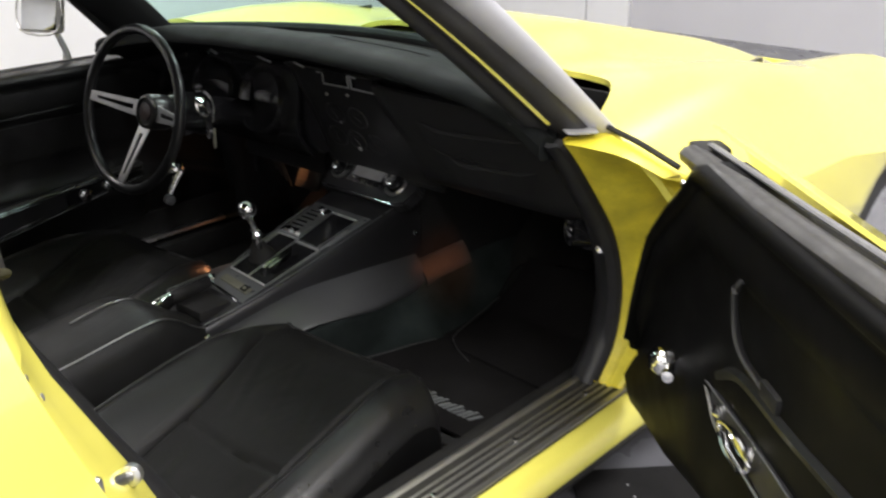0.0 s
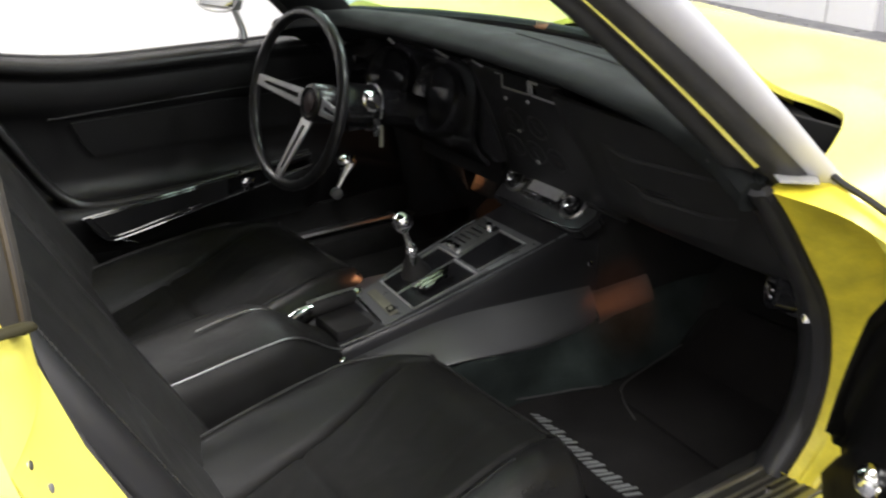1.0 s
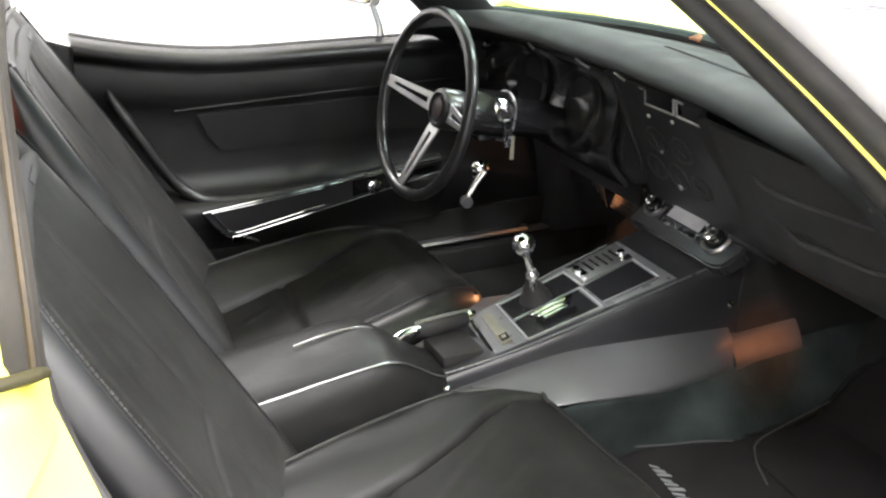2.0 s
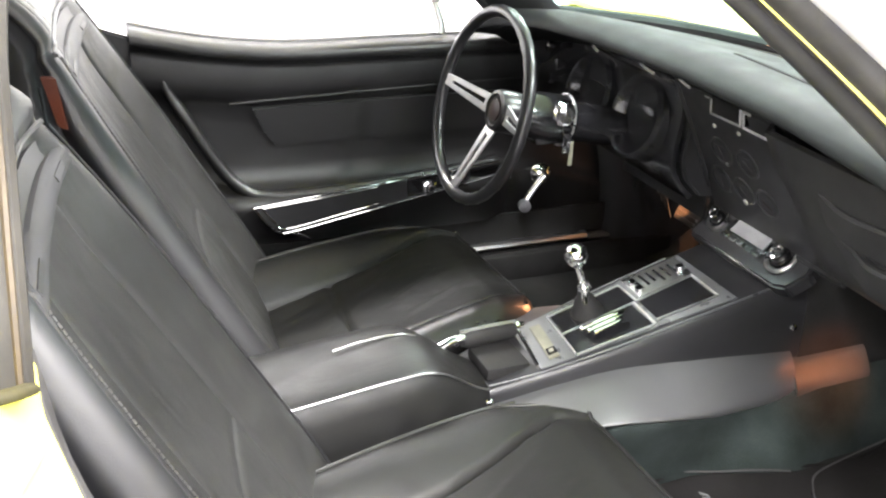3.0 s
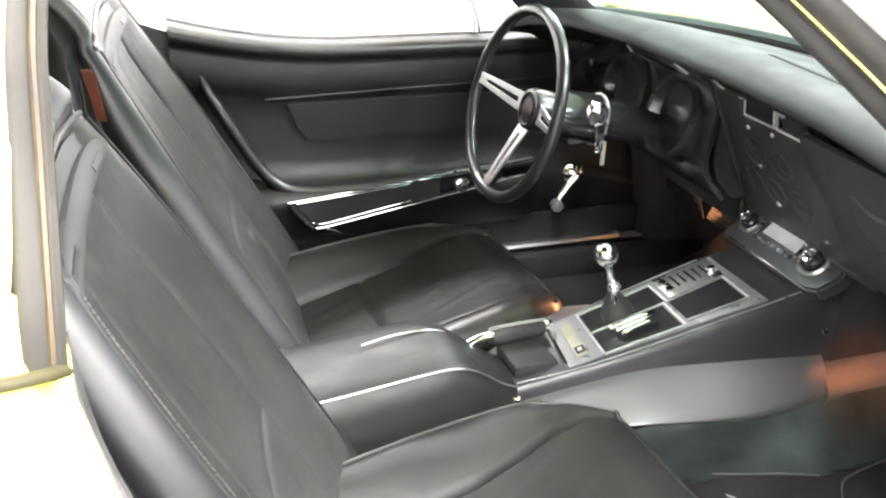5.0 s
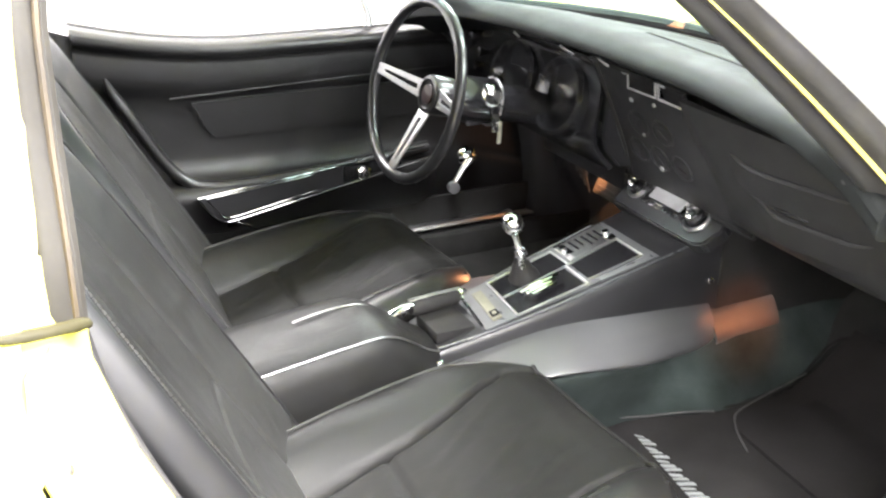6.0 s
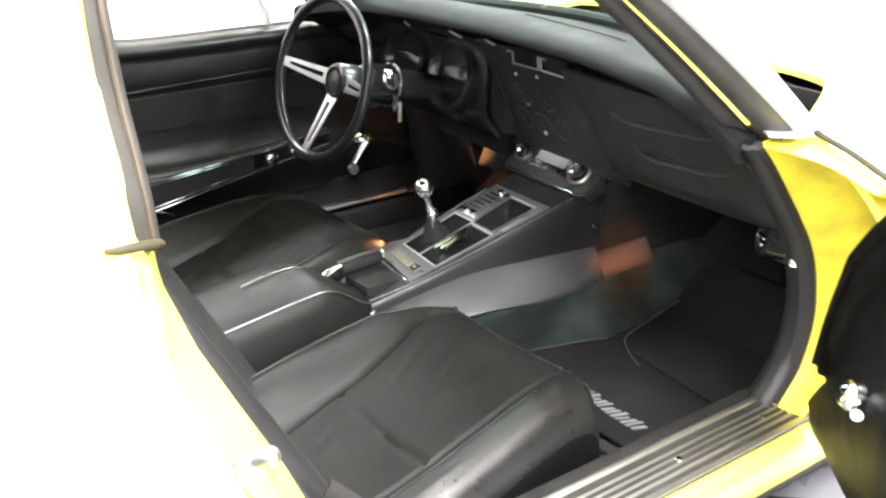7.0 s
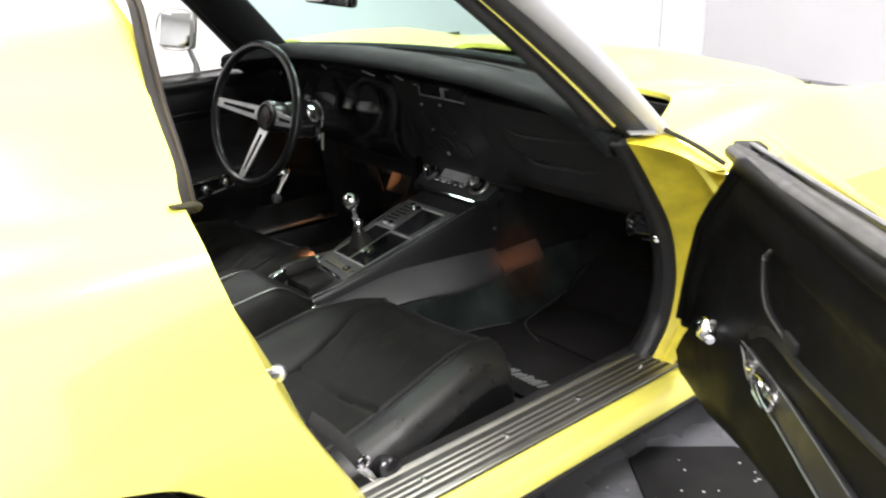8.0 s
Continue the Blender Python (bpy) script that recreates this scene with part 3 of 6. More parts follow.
# front edge of the door opening, height -> y
OPEN_Y = [(0.33, 0.245), (0.375, 0.25), (0.396, 0.268), (0.42, 0.293), (0.458, 0.316), (0.53, 0.325), (0.603, 0.315), (0.673, 0.283), (0.73, 0.240), (0.788, 0.192), (0.84, 0.150), (0.878, 0.112)]
FAR_OPEN_Y = [(0.33, 0.46), (0.40, 0.47), (0.53, 0.455), (0.62, 0.43), (0.70, 0.36), (0.80, 0.25), (0.878, 0.15)]
LEVELS = [0.33, 0.36, 0.385, 0.41, 0.44, 0.48, 0.53, 0.58, 0.63, 0.68, 0.73, 0.78, 0.82, 0.85, 0.876]
for side in (1, -1):
    s = lambda x: CX + side * x
    skirt = []
    for j in range(30):
        row = []
        for k, y0 in ((0, 0.17 if side > 0 else 0.36), (0.25, 0.34 if side > 0 else 0.40), (0.5, 0.47), (0.75, 0.50), (1, 0.50)):
            y = y0 + (2.22 - y0) * j / 29
            z0 = front_z(0.90, y)
            d = abs(y - 1.29)
            zb = max(0.30, 0.34 + math.sqrt(max(0.0, 0.36 ** 2 - d * d))) if d < 0.36 else 0.30
            row.append((s(half_width(y) - 0.13 * k * k * (1 if d >= 0.36 else 0.3)), y, z0 + (min(zb, z0 - 0.02) - z0) * k))
        skirt.append(row)
    part("fender_side", sheet(skirt, 0.01), YELLOW, car)
    if side > 0:
        part("fender_gap", tube(spline([(s(0.674), 0.213, 0.899), (s(0.74), 0.174, 0.896), (s(0.80), 0.158, 0.888), (s(0.87), 0.160, 0.862)], 5), 0.005, 6), RUBBER, car, "thin black gap seal")
    jr = [[(s(0.672), 0.212, 0.890), (s(0.70), 0.196, 0.888), (s(0.74), 0.175, 0.886), (s(0.80), 0.160, 0.878), (s(0.87), 0.165, 0.850)]]
    if side < 0:
        jr = []
    for z in LEVELS[::-1] if side > 0 else LEVELS[-5:3:-1]:
        y = lerp(z, OPEN_Y) if side > 0 else lerp(z, FAR_OPEN_Y)
        k = min(1, (0.876 - z) / 0.10)
        q = lerp(z, [(0.33, 0.10), (0.44, 0.22), (0.53, 0.5), (0.63, 1.0)])
        jr.append([(s(0.674), y, z), (s(0.70), y + 0.012 * k, z), (s(0.70 + 0.04 * q), y + 0.004 + 0.045 * k * q, z), (s(0.70 + 0.10 * q), y + 0.006 + 0.11 * k * q, z - 0.004), (s(0.70 + 0.17 * q), y + 0.19 * k * q, z - 0.02 * q)])
    part("hinge_jamb", sheet([spline(r, 3) for r in jr], 0.01), JAMB, car, "yellow painted door jamb with worn sealer")
    kr = []
    for z in [0.265, 0.30] + LEVELS[1:]:
        y = lerp(z, OPEN_Y if side > 0 else FAR_OPEN_Y)
        kr.append([(s(0.676), y - 0.004, z), (s(0.668), y - 0.014, z), (s(0.648), y - 0.008, z), (s(0.632), y + 0.008, z), (s(0.626), y + 0.06, z), (s(0.622), 0.60, z), (s(0.62), 0.97, z)])
    part("kick_panel", sheet(kr, 0.008), HARD, car, "black plastic kick panel", sharp=60)
    if side > 0:
        part("sealer_pad", plate([(s(x), y, 0.8915) for x, y in ((0.655, 0.142), (0.688, 0.195), (0.728, 0.150), (0.694, 0.112))], (0, 0, 1), 0.004, 0.001), SILVERP, car, "pale sealer at the pillar foot")
    part("front_opening_seal", tube(spline([(s(0.678), lerp(z, OPEN_Y if side > 0 else FAR_OPEN_Y) - 0.003, z) for z in LEVELS[2:]], 3), 0.009, 8), RUBBER, car, "black rubber seal round the door opening")
    for y, z in ((0.165, 0.838), (0.302, 0.638)) if side > 0 else ():
        part("trim_screw", lathe([(0.009, 0), (0.008, 0.004), (0.001, 0.006)], aim((s(0.660), y - 0.022, z), (side * 0.5, -1, 0.3)), 10), CHROME, car)

# nose and tail that close the bodywork
part("nose_panel", sheet([[(CX + x, 2.27 + 0.03 * (1 - (x / 0.56) ** 2) - 0.02 * k, 0.60 - 0.31 * k) for x in [-0.56 + 0.112 * i for i in range(11)]] for k in (0, 0.25, 0.5, 0.75, 1)], 0.01), YELLOW, car, "yellow nose of the car")
part("rear_deck", sheet([[(CX + x, y, lerp(y, [(-2.3, 0.885), (-1.9, 0.96), (-1.56, 1.0)]) + 0.02 * (1 - (x / 0.6) ** 2)) for x in [-0.6 + 0.12 * i for i in range(11)]] for y in (-1.56, -1.75, -2.0, -2.3)], 0.01), YELLOW, car, "yellow rear deck")
part("tail_panel", sheet([[(CX + x, -2.295, z) for x in (-0.66, -0.3, 0, 0.3, 0.66)] for z in (0.34, 0.6, 0.87)], 0.012), YELLOW, car, "yellow tail panel")

# cowl well at the windscreen foot
part("cowl_well", sheet([[(CX + x, 0.47 - 0.30 * (abs(x) / 0.66) ** 2 + 0.12 * k * (1.25 - abs(x)), 0.868 + 0.035 * (1 - (x / 0.66) ** 2) - 0.03 * math.sin(math.pi * k)) for x in [-0.66 + 0.066 * i for i in range(21)]] for k in (0, 0.5, 1.0)], 0.006), UNDER, car, "dark cowl below the windscreen")

part("cowl_tray", sheet([[(CX + x, 0.50 - 0.29 * (abs(x) / 0.66) ** 2 + (0.20 - 0.05 * abs(x)) * k, 0.850 - 0.02 * math.sin(math.pi * k)) for x in [-0.66 + 0.066 * i for i in range(21)]] for k in (0, 0.25, 0.5, 0.75, 1.0)], 0.006), UNDER, car, "black tray under the hood's rear edge")

# windscreen and frame
def ws(u, v):
    """The windscreen's skin: u across from -1 to 1, v up."""
    x = u * (0.645 - 0.125 * v)
    y = (0.455 - 0.30 * abs(u) ** 2.2) + (-0.43 + 0.06 * abs(u) ** 2) * v
    z = 0.905 + 0.014 * (1 - u * u) + (0.305 - 0.02 * u * u + 0.026 * (1 - u * u)) * v + 0.015 * math.sin(math.pi * v)
    return V((CX + x, y, z))


g = part("windscreen", sheet([[ws(-1 + 2 * i / 24, 0.0 + j / 8) for i in range(25)] for j in range(9)], 0.004), GLASS, car, "faintly green tinted windscreen")
g.visible_shadow = False
for side in (1, -1):
    s = lambda x: CX + side * x
    def run(b, t, r, flat=0.6):
        """Pillar strand between foot and head positions, given as two edges of its face."""
        pts, half = [], []
        for i in range(13):
            f = i / 12
            e0 = V((s(b[0][0] + (t[0][0] - b[0][0]) * f), b[0][1] + (t[0][1] - b[0][1]) * f, 0.885 + 0.30 * f + 0.008 * math.sin(math.pi * f)))
            e1 = V((s(b[1][0] + (t[1][0] - b[1][0]) * f), b[1][1] + (t[1][1] - b[1][1]) * f, e0.z))
            pts.append((e0 + e1) / 2)
            half.append((e0 - e1).length / 2 * r)
        d = (pts[-1] - pts[0]).normalized()
        w = (e1 - e0).normalized()
        w = (w - d * w.dot(d)).normalized()
        return tube(pts, half, 12, flat=flat, up=w.cross(d))

    part("a_pillar", run(((0.606, 0.128), (0.640, 0.146)), ((0.514, -0.224), (0.539, -0.206)), 1.0, 0.9), PILLAR, car, "black padded windscreen pillar")
    part("pillar_inner_trim", run(((0.606, 0.140), (0.555, 0.250)), ((0.514, -0.212), (0.463, -0.102)), 1.0, 0.25), VINYL, car)
    part("pillar_cap", box((s(0.592) - 0.018, 0.108, 0.878), (s(0.592) + 0.018, 0.135, 0.897), 0.006), PILLAR, car)
    part("pillar_paint_line", tube([(s(0.653 - 0.097 * i / 8), 0.117 - 0.352 * i / 8, 0.904 + 0.30 * i / 8 + 0.008 * math.sin(math.pi * i / 8)) for i in range(9)], 0.0058, 6), YELLOW, car, "thin yellow painted edge")
    part("pillar_seal", run(((0.643, 0.146), (0.700, 0.173)), ((0.541, -0.204), (0.598, -0.180)), 1.0, 0.5), SEAL, car, "grey-black rubber weatherstrip")
    part("seal_bead", tube([(s(0.668 - 0.102 * i / 8), 0.146 - 0.346 * i / 8, 0.905 + 0.30 * i / 8 + 0.008 * math.sin(math.pi * i / 8)) for i in range(9)], 0.006, 8), SEAL, car)
    part("pillar_chrome", run(((0.701, 0.178), (0.728, 0.204)), ((0.600, -0.176), (0.648, -0.139)), 1.0, 0.45), STAINLESS, car, "bright windscreen side moulding")
part("windscreen_header", tube([ws(-1 + 2 * i / 16, 1.0) + V((0, -0.01, 0)) for i in range(17)], 0.022, 8), VINYL, car)
part("windscreen_foot", tube([ws(-1 + 2 * i / 20, 0.0) + V((0, 0.008, 0.0)) for i in range(21)], 0.012, 8), RUBBER, car, "black windscreen gasket")
mir = tagged(part("rear_view_mirror", box((CX + 0.0, -0.118, 1.098), (CX + 0.16, -0.094, 1.15), 0.012, 3), GLOSSBLK, None), "rear-view mirror in a dark shell under the windscreen header", "mirror")
part("stem", tube([(CX + 0.06, -0.10, 1.14), (CX + 0.03, -0.06, 1.20)], 0.006, 8), CHROME, mir)
part("mirror_face", box((CX + 0.008, -0.1215, 1.104), (CX + 0.152, -0.1185, 1.144), 0.001), SILVER, mir)

# ---- dash ----
LIP = [(-0.66, 0.08, 0.872), (-0.58, 0.105, 0.897), (-0.45, 0.13, 0.918), (-0.25, 0.142, 0.930), (0.0, 0.145, 0.935), (0.25, 0.142, 0.932), (0.45, 0.13, 0.918), (0.58, 0.105, 0.893), (0.66, 0.08, 0.866)]
lipy = [(x, y) for x, y, z in LIP]
lipz = [(x, z) for x, y, z in LIP]


def dash_ring(x):
    u = min(1, abs(x) / 0.645)
    y, z = lerp(x, lipy), lerp(x, lipz)
    yb, zb = 0.425 - 0.28 * u ** 2.2, 0.903 + 0.012 * (1 - u * u)
    k = min(1.0, max(0.35, (yb - y) / 0.26))
    top = [(y + 0.002, z - 0.008), (y + 0.005, z - 0.001), (y + 0.012 * k, z + 0.005), (y + 0.024 * k, z + 0.012), (y + 0.040 * k, z + 0.0165), (y + 0.060 * k, z + 0.0185), (y + 0.085 * k, z + 0.0175), (y + 0.12 * k, z + 0.0125), (y + 0.17 * k, z + 0.0125 + (zb - z - 0.0125) * 0.4), (yb - 0.012, zb + 0.002)]
    return [(CX + x, py, pz) for py, pz in [(y + 0.060, z - 0.028), (y + 0.030, z - 0.023), (y + 0.010, z - 0.019), (y + 0.003, z - 0.014)] + top + [(yb - 0.012, zb - 0.035), (y + 0.10, z - 0.05)]]


def dash_top(x, y):
    """Height of the dashboard's top."""
    return lerp(y, [(p[1], p[2]) for p in dash_ring(x - CX)[6:-2]])


dash = tagged(part("dashboard", loft([dash_ring(-0.66 + 1.32 * i / 40) for i in range(41)]), DASHTOP, None), "black padded dashboard with round dials and map pockets", "dashboard")
part("defroster_slot", loft([[(x, y + dy, dash_top(x, y + dy) + dz) for dy, dz in ((-0.005, -0.004), (-0.005, 0.0012), (0.005, 0.0012), (0.005, -0.004))] for x, y in [(-0.02 + 0.28 * i / 14, 0.258 - 0.010 * (i / 14) ** 2) for i in range(15)]]), UNDER, dash)


def face(x0, x1, prof, n=10, bulge=0.0):
    rings = []
    for i in range(n + 1):
        x = x0 + (x1 - x0) * i / n
        e = bulge * (1 - (2 * i / n - 1) ** 4)
        rings.append([(CX + x, y - e, z) for y, z in prof])
    return sheet([spline(r, 3) for r in rings], 0.01)


PAD_IN = [(0.64, 0.20), (0.67, 0.222), (0.72, 0.228), (0.78, 0.205), (0.84, 0.160), (0.885, 0.146)]
pad_prof = spline([(0, y, z) for y, z in ((0.20, 0.885), (0.215, 0.84), (0.235, 0.79), (0.262, 0.72), (0.300, 0.683), (0.37, 0.668))], 3)
pad_rows = []
for i in range(16):
    f = i / 15
    pad_rows.append([(CX + lerp(p.z, PAD_IN) + (0.625 - lerp(p.z, PAD_IN)) * f, p.y - 0.012 * (1 - (2 * f - 1) ** 4) + (0.03 if i == 0 else 0.0), p.z) for p in pad_prof])
part("passenger_dash_pad", sheet(pad_rows, 0.01), VINYL, dash, "black vinyl passenger dash pad")
part("pad_rim", tube([V(r) + V((0.0, -0.001, 0)) for r in pad_rows[1]], 0.006, 8), VINYL, dash)
for k, line in enumerate((((0.256, 0.838), (0.322, 0.817), (0.422, 0.822), (0.502, 0.829), (0.55, 0.84)), ((0.262, 0.783), (0.33, 0.767), (0.369, 0.754), (0.423, 0.757), (0.506, 0.763), (0.545, 0.775)))):
    # map pocket flaps, one over the other
    y0 = (0.214, 0.236, 0.262)[k]
    ln = spline([(x, y0 - 0.012 - 0.004 * math.sin(math.pi * j / (len(line) - 1)), z) for j, (x, z) in enumerate(line)], 5)
    flap = loft([[p + V((0, 0.004, 0.006)), p + V((0, -0.002, 0.003)), p + V((0, -0.004, -0.002)), p + V((0, -0.001, -0.010)), p + V((0, 0.016, -0.046)), p + V((0, 0.024, -0.046))] for p in ln])
    part("map_pocket", flap, VINYL, dash, "black vinyl map pocket flap")
    # no real recess here: a dark strip stands in for the mouth's shade
    part("pocket_shade", loft([[p + V((0, 0.001, 0.008)), p + V((0, 0.000, 0.010)), p + V((0, -0.001, 0.026 - 0.016 * abs(2 * q / (len(ln) - 1) - 1) ** 2)), p + V((0, 0.004, 0.026 - 0.016 * abs(2 * q / (len(ln) - 1) - 1) ** 2))] for q, p in enumerate(ln)]), DIALBLK, dash, "dark strip for the shade in the map pocket's mouth")
part("driver_dash_face", face(-0.655, -0.125, [(0.235, 0.880), (0.262, 0.86), (0.264, 0.80), (0.255, 0.73), (0.268, 0.695), (0.30, 0.660)], 14), DIALBLK, dash, "black instrument panel face")
for gx, gz, gr in ((-0.415, 0.775, 0.068), (-0.235, 0.775, 0.068)):
    m = aim((CX + gx, 0.262, gz), (0, -1, 0.28))
    gg = part("gauge", lathe([(gr + 0.012, -0.02), (gr + 0.012, 0.03), (gr + 0.004, 0.036), (gr - 0.004, 0.03), (gr - 0.012, 0.004), (0.001, 0.003)], m, 32), DIALBLK, dash, "round black dial in a deep hood")
    gl = part("gauge_glass", lathe([(gr - 0.008, 0.012), (gr * 0.5, 0.014), (0.001, 0.015)], m, 28), LENS, gg)
    gl.visible_shadow = False
    for a in range(0, 270, 27):
        ang = radians(225 - a)
        mm = m @ pose(0, 0, 0.0045, 0, 0, 0) @ Matrix.Rotation(ang, 4, "Z") @ pose(gr * 0.72, 0, 0)
        part("tick", box((-0.005, -0.0012, 0), (0.005, 0.0012, 0.0006), m=mm), LETTER, gg, smooth=False)
    part("needle", box((0, -0.0012, 0.006), (gr * 0.66, 0.0012, 0.007), m=m @ Matrix.Rotation(radians(225), 4, "Z")), REDEM, gg, smooth=False)
for gx, gz in ((-0.585, 0.83), (-0.545, 0.80), (-0.57, 0.765)):
    part("dash_knob", lathe([(0.006, 0), (0.006, 0.012), (0.011, 0.014), (0.010, 0.024), (0.002, 0.026)], aim((CX + gx, 0.25, gz), (0, -1, 0.15)), 14), GLOSSBLK, dash)

part("dash_backing", box((CX - 0.62, 0.425, 0.615), (CX + 0.60, 0.437, 0.885), 0.003), UNDER, dash)
part("dash_end_cheek", plate([(CX - 0.128, y, z) for y, z in ((0.215, 0.885), (0.256, 0.86), (0.268, 0.80), (0.262, 0.73), (0.275, 0.695), (0.31, 0.660), (0.42, 0.660), (0.42, 0.885))], (1, 0, 0), 0.014, 0.003), HARD, dash)

# centre stack
DIM = material("dim_grey_print", (0.05, 0.05, 0.05), 0.6, grain=0.1, stain=0.2, stain_scale=40)
SA, SB = V((0, 0.232, 0.885)), V((0, 0.380, 0.588))
sdir = (SB - SA)
snrm = V((0, sdir.z, -sdir.y)).normalized()     # towards the seats
if snrm.y > 0:
    snrm = -snrm


def stack(x, f, out=0.0):
    return V((CX + x, 0, 0)) + SA + sdir * f + snrm * out


outline = [(-0.115, 0.0), (-0.108, 0.35), (-0.112, 0.60), (-0.125, 0.84), (0.22, 0.84), (0.235, 0.65), (0.23, 0.4), (0.19, 0.15), (0.165, 0.0)]
cs = tagged(part("gauge_panel", plate([stack(x, f, -0.03) for x, f in outline], snrm, 0.035, 0.004), HARD, None), "black centre stack with small gauges and an air vent", "instrument panel")
part("stack_rim", tube([stack(x, f, 0.006) for x, f in outline], 0.005, 6, closed=True), VINYL, cs)
for f, xx in ((0.36, (-0.035, 0.035)), (0.57, (-0.062, 0.0, 0.062))):
    for x in xx:
        m = aim(stack(x, f, 0.005), snrm)
        gg = part("small_gauge", lathe([(0.028, 0), (0.0275, 0.0022), (0.025, 0.003), (0.023, 0.0012), (0.001, 0.0018)], m, 26), HARD, cs, "small round black gauge")
        part("needle", box((-0.001, -0.014, 0.003), (0.001, 0.010, 0.004), m=m @ Matrix.Rotation(0.6 + 9 * x, 4, "Z")), REDEM if abs(x - 0.062) < 0.01 else DIM, gg, smooth=False)
        part("scale_bar", box((-0.011, 0.013, 0.003), (0.011, 0.0145, 0.0036), m=m), DIM, gg, smooth=False)
# vent with bright edging above the gauges
va = lambda x, z: V((x, 0.221 + 0.10 * (0.88 - z), z))
vent = part("air_vent", plate([va(-0.018, 0.856), va(-0.018, 0.886), va(0.058, 0.886), va(0.060, 0.856)], (0, 1, -0.1), 0.02, 0.001), GLOSSBLK, cs, "black air vent with bright edging")
for edge in (((-0.018, 0.878), (-0.016, 0.855), (0.060, 0.856), (0.058, 0.882)), ((0.064, 0.881), (0.082, 0.880)), ((0.066, 0.879), (0.068, 0.856), (0.139, 0.855))):
    part("vent_edge", tube([va(*q) for q in edge], 0.0022, 6), SILVERP, vent)
for x, z, r in ((-0.040, 0.882, 1.8), (0.026, 0.883, 1.4), (-0.046, 0.825, 1), (0.023, 0.833, 1), (-0.039, 0.757, 1), (-0.015, 0.694, 1.6)):
    f = (0.885 - z) / 0.297
    part("stack_screw", lathe([(0.0042 * r, 0), (0.0036 * r, 0.003), (0.001, 0.004)], aim(stack(x - CX, f, 0.005), snrm), 10), SILVERP, cs)

# radio
rn = V((0, -0.67, 0.74)).normalized()
ru = V((0, 0.74, 0.67)).normalized()


def rad(x, u, out=0.0):
    return V((CX + x, 0.351, 0.612)) + ru * u + rn * out


radio = tagged(part("radio", plate([rad(-0.128, -0.050, -0.02), rad(-0.128, 0.034, -0.02), rad(0.135, 0.034, -0.02), rad(0.150, 0.0, -0.02), rad(0.135, -0.040, -0.02), rad(0.110, -0.050, -0.02)], rn, 0.032, 0.005), HARD, None), "chrome-faced car radio with two knobs above the console", "car radio")
part("radio_face", plate([rad(-0.056, -0.014, 0.012), rad(-0.056, 0.030, 0.012), rad(0.056, 0.030, 0.012), rad(0.056, -0.014, 0.012)], rn, 0.008, 0.002), CHROME, radio, "bright chrome radio surround")
part("dial", plate([rad(-0.044, -0.008, 0.0202), rad(-0.044, 0.023, 0.0202), rad(0.046, 0.023, 0.0202), rad(0.046, -0.008, 0.0202)], rn, 0.0012), DIALG, radio, "pale grey dial window")
for i in range(5):
    x = -0.045 + 0.022 * i
    part("push_button", plate([rad(x - 0.009, -0.024, 0.012), rad(x - 0.009, -0.015, 0.012), rad(x + 0.009, -0.015, 0.012), rad(x + 0.009, -0.024, 0.012)], rn, 0.012, 0.002), CHROME, radio)
for x, r in ((-0.090, 0.85), (0.086, 1.1)):
    m = aim(rad(x, -0.002, 0.012), rn)
    kn = part("radio_knob", lathe([(0.017 * r, 0), (0.017 * r, 0.010), (0.014 * r, 0.012), (0.013 * r, 0.022), (0.010 * r, 0.0235), (0.001, 0.022)], m, 22), GLOSSBLK, radio, "black knob in a chrome ring")
    part("knob_ring", lathe([(0.026 * r, 0), (0.027 * r, 0.005), (0.025 * r, 0.008), (0.021 * r, 0.007), (0.020 * r, 0)], m, 26), BRUSHED, kn)
    part("knob_cap", lathe([(0.011 * r, 0.0225), (0.012 * r, 0.025), (0.009 * r, 0.026), (0.008 * r, 0.023)], m, 18), CHROME, kn)
part("radio_strip", tube([rad(-0.105, -0.046, 0.012), rad(0.10, -0.048, 0.012)], 0.0018, 6), CHROME, radio, "bright strip under the radio")

# ---- console ----
SL = 0.258                     # slope of the console top


def con(x, y, out=0.0):
    """A place on the sloping console top."""
    return V((CX + x, y - SL * out, 0.452 + (y + 0.154) * SL + out))


cn = V((0, -SL, 1)).normalized()
WID = [(-0.17, 0.052), (-0.03, 0.076), (0.08, 0.088), (0.24, 0.098), (0.36, 0.103)]
con_rings = []
for i in range(15):
    y = -0.17 + 0.56 * i / 14
    w = lerp(y, WID)
    z = con(0, y).z
    half = [(w - 0.003, z), (w + 0.002, z - 0.003), (w + 0.007, z - 0.014), (w + 0.010, z - 0.05), (w + 0.012, 0.33), (w + 0.012, 0.27)]
    con_rings.append([(CX - x, y, zz) for x, zz in half[::-1]] + [(CX + x, y, zz) for x, zz in half])
console = tagged(part("centre_console", loft(con_rings), HARD, None, sharp=50), "black centre console with bright-edged openings", "centre console")


def conplate(name, pts, thick, mat, label="", out=0.001, bevel=0.001):
    return part(name, plate([con(x, y, out) for x, y in pts], cn, thick, bevel), mat, console, label)


